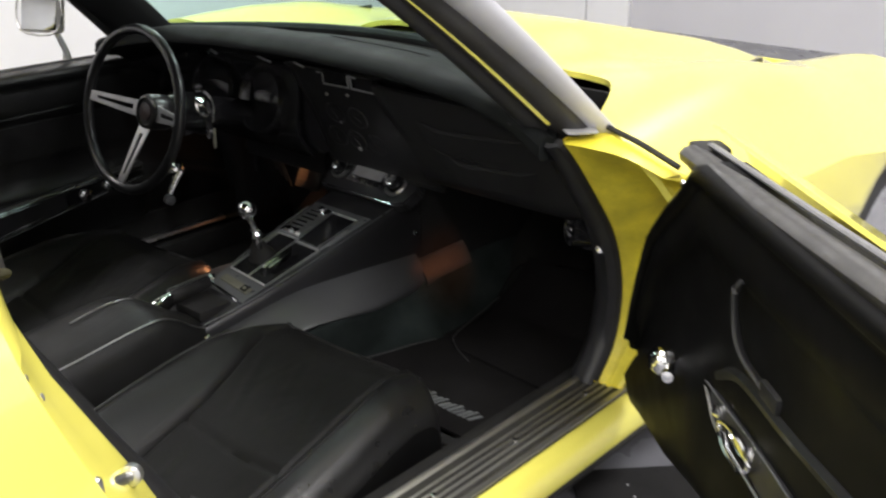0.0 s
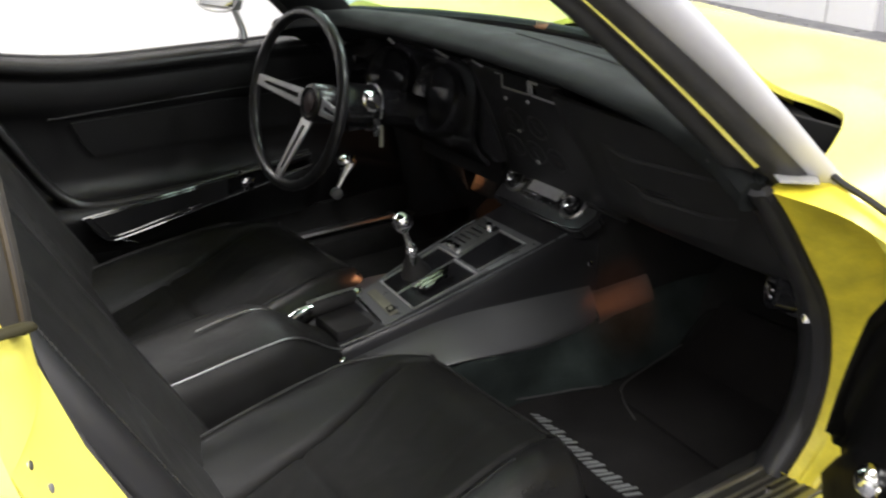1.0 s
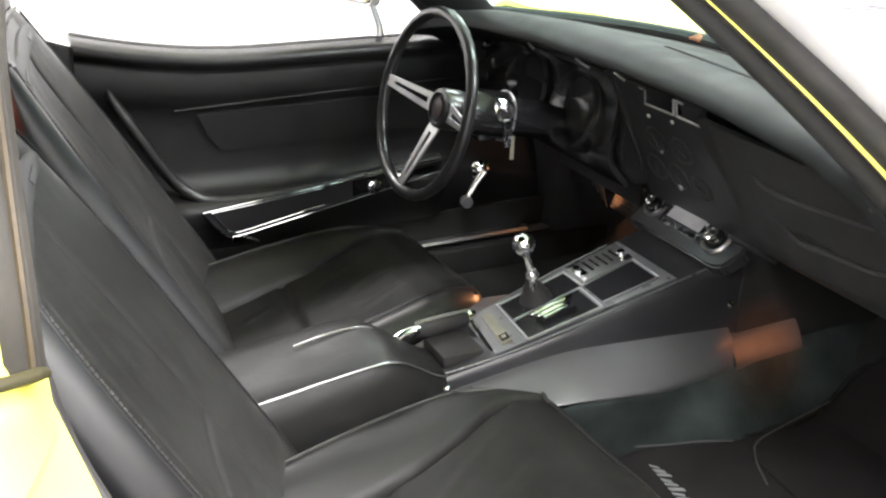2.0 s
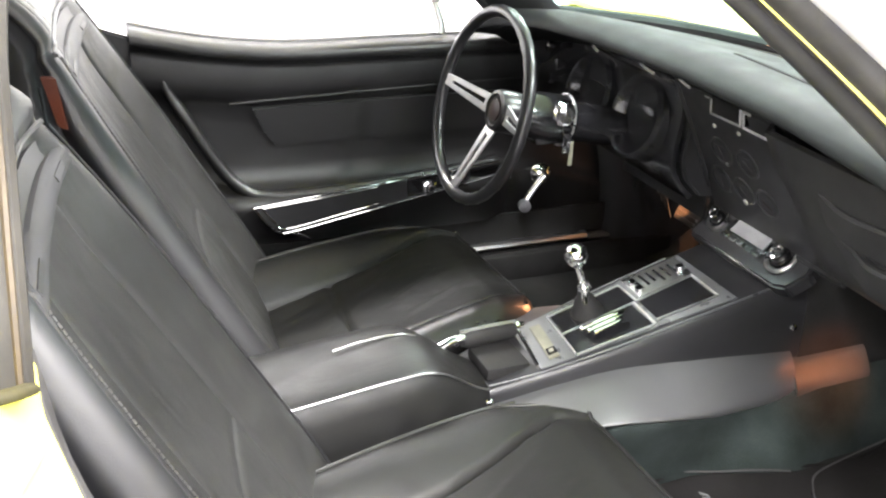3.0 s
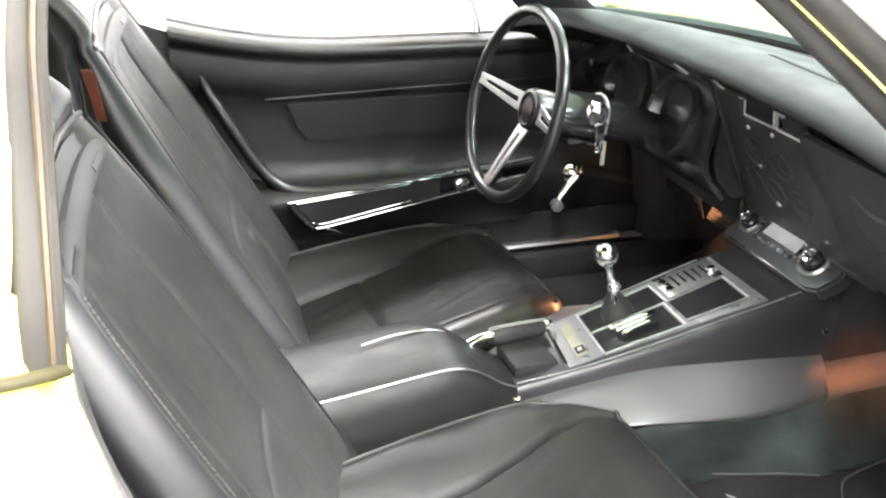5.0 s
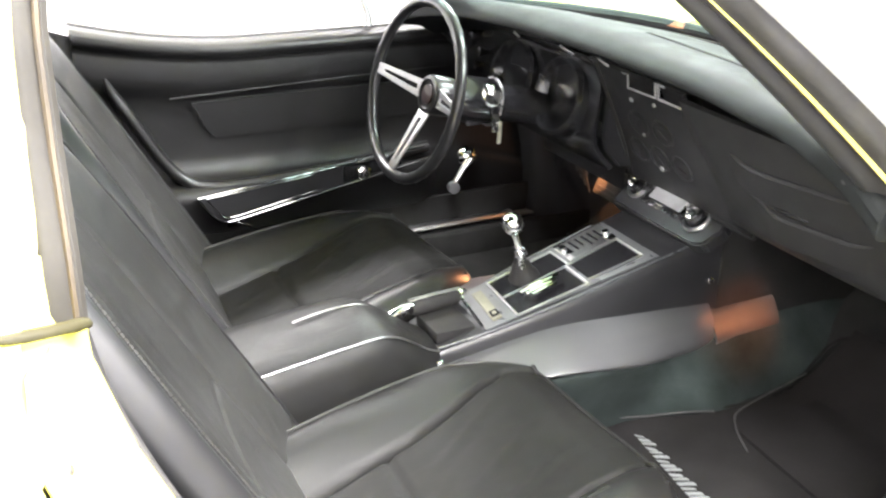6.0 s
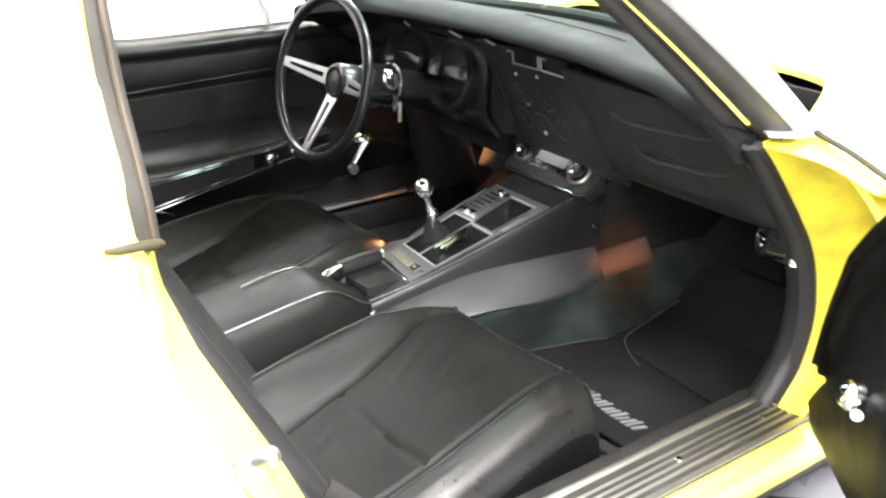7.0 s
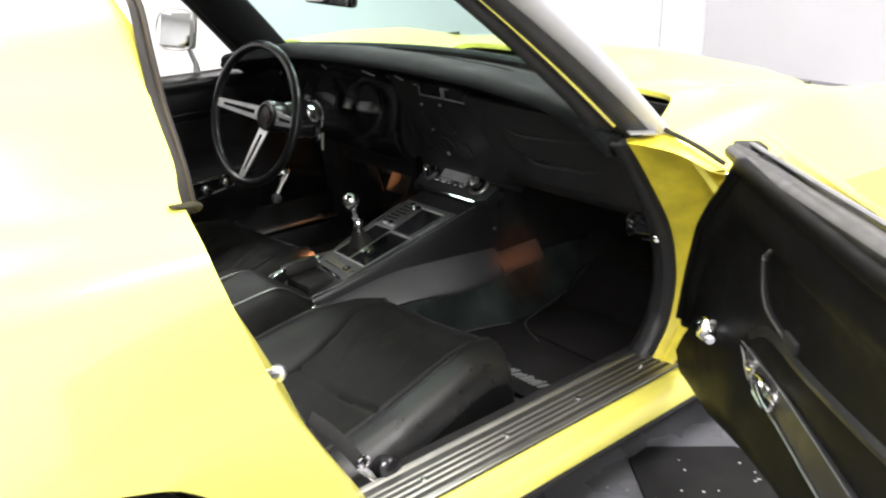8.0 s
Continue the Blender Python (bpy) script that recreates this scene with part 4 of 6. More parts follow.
conplate("trim_plate", [(-0.068, -0.075), (0.062, -0.080), (0.088, 0.262), (-0.090, 0.262)], 0.003, DARKSAT, "dark satin console plate")
conplate("shifter_opening", [(-0.058, -0.006), (-0.066, 0.128), (-0.008, 0.128), (-0.002, -0.010)], 0.0015, GLOSSBLK, "black shifter opening", 0.0042, 0)
conplate("coin_tray", [(0.004, -0.012), (-0.002, 0.118), (0.068, 0.116), (0.062, -0.018)], 0.0015, GLOSSBLK, "black recess beside the shifter", 0.0042, 0)
conplate("ash_tray", [(-0.003, 0.132), (-0.012, 0.238), (0.060, 0.236), (0.058, 0.130)], 0.0015, GLOSSBLK, "black ash tray opening", 0.0042, 0)
for a, b in (((-0.060, -0.008), (-0.068, 0.130)), ((-0.068, 0.130), (-0.006, 0.130)), ((-0.062, -0.009), (0.064, -0.020)), ((0.001, -0.012), (-0.005, 0.125)), ((0.066, -0.020), (0.072, 0.118)), ((-0.006, 0.124), (0.072, 0.120)), ((-0.006, 0.130), (-0.015, 0.242)), ((0.062, 0.128), (0.066, 0.240)), ((-0.015, 0.242), (0.066, 0.240))):
    part("opening_edge", tube([con(*a, 0.006), con(*b, 0.006)], 0.0019, 6), SPOKE, console)
lab = conplate("control_plate", [(-0.080, 0.142), (-0.084, 0.250), (-0.020, 0.246), (-0.014, 0.140)], 0.0025, BRUSHED, "bright engraved control plate", 0.0042, 0.0005)
for i in range(6):
    y = 0.155 + 0.014 * i
    part("marking_bar", plate([con(-0.070, y, 0.0070), con(-0.071, y + 0.005, 0.0070), con(-0.030 - 0.004 * (i % 3), y + 0.005, 0.0070), con(-0.029 - 0.004 * (i % 3), y, 0.0070)], cn, 0.0006), GLOSSBLK, lab, smooth=False)
for x, y in ((-0.045, 0.238), (-0.055, 0.150), (-0.03, 0.150)):
    part("control_knob", lathe([(0.008, 0), (0.007, 0.006), (0.001, 0.007)], aim(con(x, y, 0.007), cn), 12), CHROME, lab)
clip = conplate("coin_clip", [(0.018, 0.020), (0.016, 0.088), (0.050, 0.086), (0.050, 0.018)], 0.008, GLOSSBLK, "", 0.006, 0.002)
for k in range(3):
    x = 0.022 + 0.012 * k
    part("clip_bar", tube([con(x, 0.012 + 0.006 * k, 0.017), con(x - 0.002, 0.092 - 0.01 * k, 0.017)], 0.0032, 6), CHROME, clip)
pq = conplate("plaque", [(-0.050, -0.048), (-0.048, -0.030), (0.050, -0.042), (0.050, -0.060)], 0.004, PLAQUE, "aged metal plaque", 0.0042, 0.0008)
part("emblem", plate([con(0.026, -0.055, 0.009), con(0.026, -0.040, 0.009), (con(0.044, -0.042, 0.009)), con(0.044, -0.058, 0.009)], cn, 0.001), GLOSSBLK, pq, smooth=False)
part("emblem_flag", plate([con(0.030, -0.052, 0.0102), con(0.030, -0.044, 0.0102), (con(0.040, -0.046, 0.0102)), con(0.040, -0.054, 0.0102)], cn, 0.0006), PLAQUE, pq, smooth=False)
part("cross_bar", tube([con(-0.062, -0.064, 0.004), con(0.054, -0.082, 0.004)], 0.0042, 8), CHROME, console, "bright cross bar")
part("edge_strip", tube(spline([con(0.048, -0.165, 0.002), con(0.068, -0.08, 0.002), con(0.083, 0.05, 0.002), con(0.094, 0.24, 0.002), con(0.098, 0.33, 0.002)], 6), 0.0016, 6), DARKSAT, console)
part("edge_strip", tube(spline([con(-0.062, -0.05, 0.002), con(-0.083, 0.05, 0.002), con(-0.096, 0.24, 0.002)], 6), 0.0016, 6), DARKSAT, console)

# shifter
shaft = tagged(part("gear_lever", tube([con(-0.028, 0.045, 0.0), V((-0.024, 0.028, 0.565)), V((-0.021, 0.008, 0.615))], [0.0075, 0.006, 0.006], 12), CHROME, None), "chrome gear lever with a polished round knob", "gear lever")
part("shift_knob", lathe([(0.006, -0.022), (0.010, -0.018), (0.0155, -0.012), (0.0205, 0.0), (0.0185, 0.010), (0.012, 0.0175), (0.006, 0.0195), (0.001, 0.020)], aim((-0.020, 0.003, 0.632), (0.02, -0.25, 1)), 24), CHROME, shaft, "polished chrome ball knob")
part("collar", lathe([(0.008, -0.008), (0.0115, -0.004), (0.0115, 0.004), (0.008, 0.008)], aim((-0.0235, 0.026, 0.571), (0.05, -0.38, 1)), 16), CHROME, shaft)
part("t_handle", tube([(-0.040, 0.024, 0.578), (-0.008, 0.022, 0.582)], 0.0035, 8), CHROME, shaft)
part("boot", lathe([(0.030, 0.0), (0.026, 0.012), (0.020, 0.018), (0.018, 0.03), (0.012, 0.036), (0.008, 0.05)], aim(con(-0.030, 0.05, 0.004), (0, -0.3, 1)), 20), RUBBER, shaft, "black rubber boot")

# kneepad along the console side, and the tunnel
for side in (1, -1):
    s = lambda x: CX + side * x
    pads = []
    for k in range(18):
        y = -0.19 + 0.56 * k / 17
        w = lerp(y, WID)
        ax, az = w + 0.006, con(0, y).z - 0.010
        bx = lerp(y, [(-0.19, 0.112), (-0.13, 0.142), (-0.08, 0.166), (-0.04, 0.183), (0.01, 0.196), (0.06, 0.200), (0.18, 0.182), (0.3, 0.160), (0.41, 0.138)])
        bz = lerp(y, [(-0.19, 0.395), (-0.13, 0.412), (-0.08, 0.426), (-0.04, 0.435), (0.01, 0.440), (0.06, 0.437), (0.18, 0.415), (0.3, 0.404), (0.41, 0.402)])
        g0 = lerp(y, [(-0.19, 0.40), (0.05, 0.44), (0.37, 0.68)])
        row = [(s(ax + (bx - ax) * f), y, az + (bz - az) * (g0 + (1 - g0) * h)) for f, h in ((0, 0), (0.13, 0.05), (0.28, 0.13), (0.43, 0.24), (0.58, 0.38), (0.72, 0.55), (0.84, 0.72), (0.94, 0.91), (1.0, 1.10), (0.97, 1.26))]
        pads.append(row)
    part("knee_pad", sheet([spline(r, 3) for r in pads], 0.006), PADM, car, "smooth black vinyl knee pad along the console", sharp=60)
    endp = []
    for k in range(7):
        y = 0.366 + 0.165 * k / 6
        ax, az = lerp(y, WID) + 0.006, con(0, min(y, 0.37)).z - 0.010
        bx, bz = 0.154 - 0.010 * k / 6, 0.401 + 0.003 * k / 6
        endp.append([(s(ax + (bx - ax) * f + 0.001), y, az + (bz - az) * g + 0.001) for f, g in ((-0.10, 0.77), (0.25, 0.79), (0.45, 0.83), (0.65, 0.885), (0.86, 0.955), (1.0, 1.03), (0.97, 1.10))])
    part("tunnel_end_pad", sheet([spline(r, 3) for r in endp], 0.006), PADW, car, "vinyl tunnel pad near the firewall, made pale for the light patch")
    trows = []
    for y, xt, zt, xb in ((-0.62, 0.10, 0.36, 0.20), (-0.13, 0.078, 0.34, 0.215), (-0.08, 0.114, 0.384, 0.222), (-0.04, 0.161, 0.421, 0.185), (0.01, 0.190, 0.433, 0.170), (0.06, 0.196, 0.430, 0.164), (0.18, 0.178, 0.409, 0.182), (0.3, 0.156, 0.391, 0.214), (0.36, 0.152, 0.400, 0.210), (0.41, 0.153, 0.402, 0.20), (0.53, 0.142, 0.406, 0.195), (0.62, 0.132, 0.400, 0.19), (0.95, 0.11, 0.37, 0.18)):
        trows.append([(s(xt - 0.012), y, zt + 0.004), (s(xt), y, zt - 0.008), (s(xt + (xb - xt) * 0.3), y, zt - 0.04), (s(xb - 0.006), y, 0.315), (s(xb + 0.004), y, 0.283)])
    part("tunnel_side", sheet([spline(r, 3) for r in trows], 0.008), CARPETG, car, "faded dark green-black tunnel carpet")
    part("console_screw", lathe([(0.006, 0), (0.005, 0.003), (0.001, 0.0045)], aim((s(0.146), 0.336, 0.524), (side, -0.1, 0.45)), 10), CHROME, car)
    # footwell: toe board and upper firewall
    part("toe_board", sheet([[(s(x), y, z) for x in (0.12, 0.3, 0.5, 0.63)] for y, z in ((0.55, 0.282), (0.62, 0.30), (0.80, 0.42), (0.93, 0.56), (0.96, 0.80))], 0.01), CARPET, car)

# armrest box with lid
lid_sec = [(-0.52, 0.498), (-0.46, 0.504), (-0.38, 0.514), (-0.32, 0.520), (-0.285, 0.519), (-0.255, 0.508), (-0.225, 0.488), (-0.195, 0.466), (-0.168, 0.452)]
rl = []
for y, z in lid_sec:
    w = lerp(y, [(-0.52, 0.090), (-0.3, 0.086), (-0.168, 0.056)])
    rl.append([(CX + x, y, zz) for x, zz in ((-w - 0.01, 0.27), (-w - 0.006, z - 0.03), (-w, z - 0.006), (-w + 0.012, z), (-w * 0.5, z + 0.006), (0, z + 0.008), (w * 0.5, z + 0.006), (w - 0.012, z), (w, z - 0.006), (w + 0.012, z - 0.04), (w + 0.03, 0.40), (w + 0.04, 0.27))])
arm = tagged(part("armrest_box", loft(rl), SEATSIDE, None, sharp=50), "black leather armrest box with bright piping between the seats", "armrest")
pr = [V((CX + lerp(y, [(-0.52, 0.090), (-0.3, 0.086), (-0.168, 0.056)]) + 0.001, y, z - 0.002)) for y, z in lid_sec]
part("piping", tube(spline(pr, 4), 0.0016, 6), BRUSHED, arm, "bright piping")
part("piping", tube(spline([(CX - 0.012, -0.405, 0.524), (CX - 0.020, -0.35, 0.529), (CX - 0.024, -0.305, 0.529), (CX - 0.030, -0.27, 0.520), (CX - 0.036, -0.245, 0.500)], 5), 0.0018, 6), BRUSHED, arm)
part("tray_recess", box((CX - 0.046, -0.165, 0.452), (CX + 0.038, -0.088, 0.474), 0.006), RUBBER, arm, "black rubber tray in front of the armrest")

# hand brake
hb = tagged(part("hand_brake", tube(spline([(-0.040, -0.262, 0.446), (-0.042, -0.240, 0.470), (-0.046, -0.217, 0.487), (-0.050, -0.190, 0.494), (-0.052, -0.172, 0.494)], 5), [0.0095] * 10 + [0.0085] * 11, 12, flat=0.75), CHROME, None), "chrome hand brake lever with black grip", "hand brake")
part("grip", tube([(-0.052, -0.178, 0.489), (-0.054, -0.165, 0.488), (-0.060, -0.085, 0.489), (-0.061, -0.078, 0.490)], [0.010, 0.0145, 0.0135, 0.010], 14, flat=1.1), RUBBER, hb, "black rubber grip")
part("grip_edge", tube([(-0.054, -0.180, 0.503), (-0.058, -0.13, 0.5045), (-0.062, -0.076, 0.503)], 0.0034, 6), BRUSHED, hb)
part("button", lathe([(0.0100, 0), (0.0105, 0.006), (0.007, 0.009), (0.006, 0.016), (0.001, 0.0175)], aim((-0.061, -0.078, 0.493), (-0.05, 1, 0.1)), 14), CHROME, hb)



# ---- seats ----
def smooth_table(points, n=3):
    """A table made finer by a smooth curve through its points."""
    return [(p.x, p.y) for p in spline([(x, y, 0) for x, y in points], n)]


# cushion lines as tables: place along the seat -> place across it, and heights
EDGE_X = [(-0.52, 0.165), (-0.47, 0.155), (-0.37, 0.128), (-0.29, 0.111), (-0.20, 0.097), (-0.15, 0.095), (-0.12, 0.099), (-0.09, 0.110), (-0.07, 0.126), (-0.05, 0.150)]
EDGE_Z = [(-0.52, 0.443), (-0.40, 0.449), (-0.25, 0.453), (-0.10, 0.454), (-0.05, 0.45)]
SEAM_X = [(-0.52, 0.270), (-0.40, 0.245), (-0.307, 0.229), (-0.23, 0.204), (-0.168, 0.178), (-0.10, 0.158), (-0.05, 0.168)]
INSERT_Z = [(-0.52, 0.378), (-0.42, 0.396), (-0.36, 0.409), (-0.25, 0.430), (-0.16, 0.446), (-0.10, 0.451), (-0.05, 0.447)]
OUTER_X = [(-0.52, 0.500), (-0.36, 0.494), (-0.24, 0.480), (-0.12, 0.463), (-0.05, 0.455)]
FRONT_Y = [(0.09, -0.14), (0.10, -0.112), (0.113, -0.092), (0.13, -0.075), (0.155, -0.060), (0.19, -0.050), (0.23, -0.045), (0.324, -0.041), (0.40, -0.040), (0.455, -0.046), (0.50, -0.060), (0.55, -0.078), (0.58, -0.094), (0.60, -0.112), (0.62, -0.142)]
FOLDS = (((0.20, -0.14), (0.31, -0.33), 0.0018), ((0.27, -0.10), (0.38, -0.31), 0.0014), ((0.35, -0.09), (0.44, -0.29), 0.0016), ((0.29, -0.39), (0.33, -0.47), 0.002))


def cushion_columns(y):
    """The cushion's cross-section at one place along it: (across, height, which hide)."""
    xe, ze, xs, xo, zi = lerp(y, EDGE_X), lerp(y, EDGE_Z), lerp(y, SEAM_X), lerp(y, OUTER_X), lerp(y, INSERT_Z)
    zs = zi + 0.006
    groove = 0.010 * (1 - 0.9 * min(1, max(0, (y + 0.14) / 0.06)))
    out = [(xe + 0.014, 0.30, 1), (xe + 0.008, 0.36, 1), (xe + 0.003, ze - 0.045, 1), (xe - 0.001, ze - 0.016, 1), (xe - 0.001, ze - 0.005, 1), (xe + 0.004, ze, 1)]
    for i in range(1, 10):
        f = i / 10
        out.append((xe + 0.006 + (xs - 0.012 - xe) * f, ze + (zs + 0.004 - ze) * f ** 1.4 + 0.007 * math.sin(math.pi * f), 1))
    out += [(xs - 0.004, zs + 0.002, 1), (xs, zs - groove, 0), (xs + 0.005, zs - 0.003, 0)]
    for i in range(1, 44):
        f = i / 44
        out.append((xs + 0.004 + (xo - xs - 0.008) * f, zi + 0.004 - 0.010 * math.sin(math.pi * f) ** 0.8, 0))
    out += [(xo - 0.006, zi + 0.002, 0), (xo, zi - groove, 0), (xo + 0.005, zi + 0.002, 2)]
    out += [(xo + dx, zi + dz, 2) for dx, dz in ((0.014, 0.013), (0.028, 0.020), (0.045, 0.023), (0.062, 0.021), (0.078, 0.012), (0.092, -0.004), (0.102, -0.024))]
    out += [(xo + dx, zi + dz, 3) for dx, dz in ((0.106, -0.045), (0.106, -0.075))]
    out += [(xo + 0.104, 0.32, 3), (xo + 0.098, 0.30, 3)]
    return out


# backrest section: place across -> depth, and its half width along the height
BACK_D = [(-0.252, -0.030), (-0.250, -0.014), (-0.243, -0.002), (-0.228, 0.003), (-0.205, 0.001), (-0.175, -0.008), (-0.150, -0.016), (-0.136, -0.021), (-0.130, -0.0265), (-0.124, -0.023), (-0.09, -0.024), (-0.03, -0.023), (0.03, -0.019), (0.08, -0.013), (0.119, -0.008),
          (0.125, -0.013), (0.131, -0.006), (0.15, -0.002), (0.166, -0.002), (0.172, -0.004), (0.1755, -0.011), (0.179, -0.004), (0.186, 0.000), (0.197, -0.001), (0.208, -0.007), (0.216, -0.017), (0.2195, -0.029), (0.217, -0.041), (0.209, -0.050), (0.204, -0.056), (0.211, -0.063), (0.223, -0.072), (0.233, -0.086), (0.238, -0.102)]
BACK_W = [(-0.06, 0.17), (-0.045, 0.215), (-0.02, 0.243), (0.02, 0.258), (0.06, 0.264), (0.11, 0.263), (0.17, 0.260), (0.25, 0.255), (0.38, 0.245), (0.48, 0.224), (0.56, 0.199), (0.62, 0.174), (0.66, 0.147), (0.684, 0.116), (0.697, 0.08), (0.702, 0.045)]
BACK_WF = smooth_table(BACK_W)
BACK_DF = smooth_table(BACK_D, 2)
BACK_UP, BACK_OUT = V((0, -0.49, 0.872)), V((0, 0.872, 0.49))
BACK_BASE, BACK_TALL, BACK_TURN = V((0.35, -0.437, 0.395)), 1.15, 0.14


def back_place(l, off, raised=0.0, depth=None):
    """A place on the backrest's front: l up it, off across it (for its widest part)."""
    k = lerp(l, BACK_WF) / 0.255
    d = lerp(off, BACK_DF) if depth is None else depth
    if l > 0.50:                         # bolsters fade towards the head section
        d *= 1 - 0.6 * min(1, (l - 0.50) / 0.09)
    if l > 0.597:                        # the head section swells, then rolls back over the top
        d += 0.008 * min(1, (l - 0.597) / 0.012) - 0.055 * max(0, (l - 0.60) / 0.102) ** 2.2
    if -0.128 < off < 0.123:             # seam across the panel, and the hollow for the strap guide
        d -= 0.004 * math.exp(-((l - 0.228) / 0.0045) ** 2)
    d -= 0.004 * math.exp(-((l - 0.590) / 0.006) ** 2)
    return BACK_BASE + BACK_UP * (l * BACK_TALL) + V((off * k, 0, 0)) + BACK_OUT * (d + raised - BACK_TURN * (off * k + 0.25))


def bucket_seat(move, label):
    """A high-backed bucket seat: base, cushion with bolsters, and backrest with its head section."""
    m = pose(*move)
    seat = thing("bucket_seat", m @ V((0.35, -0.30, 0.282)), label, "car seat", group="bucket seats")
    back_to = Matrix.Translation(-seat.location) @ m

    def put(name, bm, mat, parent=seat, label="", sharp=40):
        bm.transform(back_to)
        return part(name, bm, mat, parent, label, sharp)

    put("seat_base", box((0.15, -0.50, 0.282), (0.55, -0.10, 0.34), 0.01), RUBBER)
    rings, hides = [], None
    rows_y = [-0.52 + 0.47 * i / 66 for i in range(67)]
    for j, y0 in enumerate(rows_y):
        ring = []
        f = j / 66
        for x, z, hide in cushion_columns(y0):
            yf = lerp(x, FRONT_Y)
            y = -0.52 + (yf + 0.52) * f
            if z > 0.33 and hide == 0:
                z -= 0.0085 * math.exp(-((y + 0.358 + 0.010 * (x - 0.36)) / 0.005) ** 2)
                for (xa, ya), (xb, yb), h in FOLDS:
                    q = V((xb - xa, yb - ya))
                    g = max(0, min(1, (V((x - xa, y - ya)).dot(q)) / q.length_squared))
                    away = (V((x - xa, y - ya)) - q * g).length
                    z += h * (math.exp(-(away / 0.007) ** 2) - 0.6 * math.exp(-((away - 0.014) / 0.008) ** 2)) * math.sin(math.pi * max(0.02, min(0.98, g)))
            edge = max(0, (f - 0.90) / 0.10)
            ring.append((x, y, z - 0.005 * edge ** 2 if z > 0.36 else z))
        rings.append(ring)
        hides = [h for _, _, h in cushion_columns(y0)]
    last = rings[-1]
    for dy, drop in ((0.009, 0.006), (0.018, 0.017), (0.024, 0.032), (0.027, 0.052), (0.026, 0.08), (0.022, 0.12)):
        rings.append([(x, y + dy, max(0.30, z - drop)) for x, y, z in last])
    bm = loft(rings)
    # cushion hides are toned darker than the backrest's leather, the skirt darkest
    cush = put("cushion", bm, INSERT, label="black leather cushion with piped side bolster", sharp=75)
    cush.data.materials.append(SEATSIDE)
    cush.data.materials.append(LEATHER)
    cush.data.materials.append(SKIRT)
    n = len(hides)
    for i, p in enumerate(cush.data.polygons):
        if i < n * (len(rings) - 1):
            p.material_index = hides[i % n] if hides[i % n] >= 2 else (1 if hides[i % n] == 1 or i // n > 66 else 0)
    front = [V(p) for p in last[5:]]
    put("piping", tube(spline([(lerp(y, EDGE_X) + 0.002, y, lerp(y, EDGE_Z) + 0.001) for y in (-0.50, -0.40, -0.30, -0.20, -0.15)], 6) + [(p.x, p.y, p.z + 0.002) for p in [V(r[5]) for r in rings[54:67]]], 0.0028, 6), PIPING, cush, "pale worn edge piping")
    put("front_piping", tube([p + V((0, 0.004, 0.0)) for p in front[2:-6:3]], 0.0032, 6), SEATSIDE, cush)
    for dx, dz, y1 in ((0.030, 0.021, -0.14),):
        put("bolster_piping", tube([(lerp(y, OUTER_X) + dx, -0.52 + (lerp(lerp(y, OUTER_X) + dx, FRONT_Y) + 0.52) * (y + 0.52) / 0.47, lerp(y, INSERT_Z) + dz) for y in [-0.51 + (y1 + 0.51) * i / 24 for i in range(25)]], 0.0026, 6), LEATHER, cush)
    # backrest
    ls = [-0.06, -0.05, -0.035, -0.02, -0.005, 0.015, 0.04, 0.07, 0.11, 0.15, 0.19, 0.212, 0.220, 0.225, 0.228, 0.231, 0.236, 0.25, 0.28, 0.32, 0.36, 0.40, 0.44, 0.48, 0.51, 0.54, 0.56, 0.575, 0.584, 0.590, 0.5945, 0.5975, 0.60, 0.604, 0.61, 0.62, 0.634, 0.648, 0.66, 0.671, 0.681, 0.689, 0.695, 0.699, 0.702]
    rear = [(0.21, -0.118), (0.13, -0.132), (0.0, -0.138), (-0.13, -0.132), (-0.21, -0.118), (-0.240, -0.10), (-0.250, -0.07)]
    rings = []
    for l in ls:
        thin = 1.0 if l < 0.55 else 1 - 0.62 * (l - 0.55) / 0.152
        ring = [back_place(l, off, 0.0, d) for off, d in BACK_DF]
        mid = back_place(l, 0.0, 0, 0.0)
        for off, d in rear:
            k = lerp(l, BACK_WF) / 0.255
            ring.append(mid + V((off * k, 0, 0)) + BACK_OUT * (d * thin - BACK_TURN * off * k))
        rings.append(ring)
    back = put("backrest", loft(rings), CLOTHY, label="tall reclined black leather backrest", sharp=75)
    back.data.materials.append(ROLL)
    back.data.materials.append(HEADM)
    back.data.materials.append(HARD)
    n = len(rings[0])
    # head section takes the paler hide that stands in for light from above
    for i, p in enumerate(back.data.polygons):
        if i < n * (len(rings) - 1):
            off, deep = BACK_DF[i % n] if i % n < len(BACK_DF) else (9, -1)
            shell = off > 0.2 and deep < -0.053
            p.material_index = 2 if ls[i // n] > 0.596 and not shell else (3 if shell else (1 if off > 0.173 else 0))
    welt = [back_place(-0.02 + 0.60 * i / 90, 0.1745, 0.005) for i in range(91)]
    put("stitched_welt", tube(welt, [0.0022 + 0.0008 * (i % 2) for i in range(91)], 6), ROLL, back, "stitched leather welt")
    stitches = [tube([back_place(0.01 + 0.0062 * i, 0.1685, 0.0012), back_place(0.0145 + 0.0062 * i, 0.1685, 0.0012)], 0.0011, 4) for i in range(88)]
    put("stitching", joined(*stitches), PIPING, back, "pale thread stitches along the welt")
    put("edge_welt", tube([back_place(-0.01 + 0.59 * i / 40, -0.240, 0.0025) for i in range(41)], 0.0022, 6), ROLL, back)
    put("side_seam", tube([back_place(0.02 + 0.55 * i / 40, 0.224, 0.004, -0.079) for i in range(41)], 0.003, 6), ROLL, back)
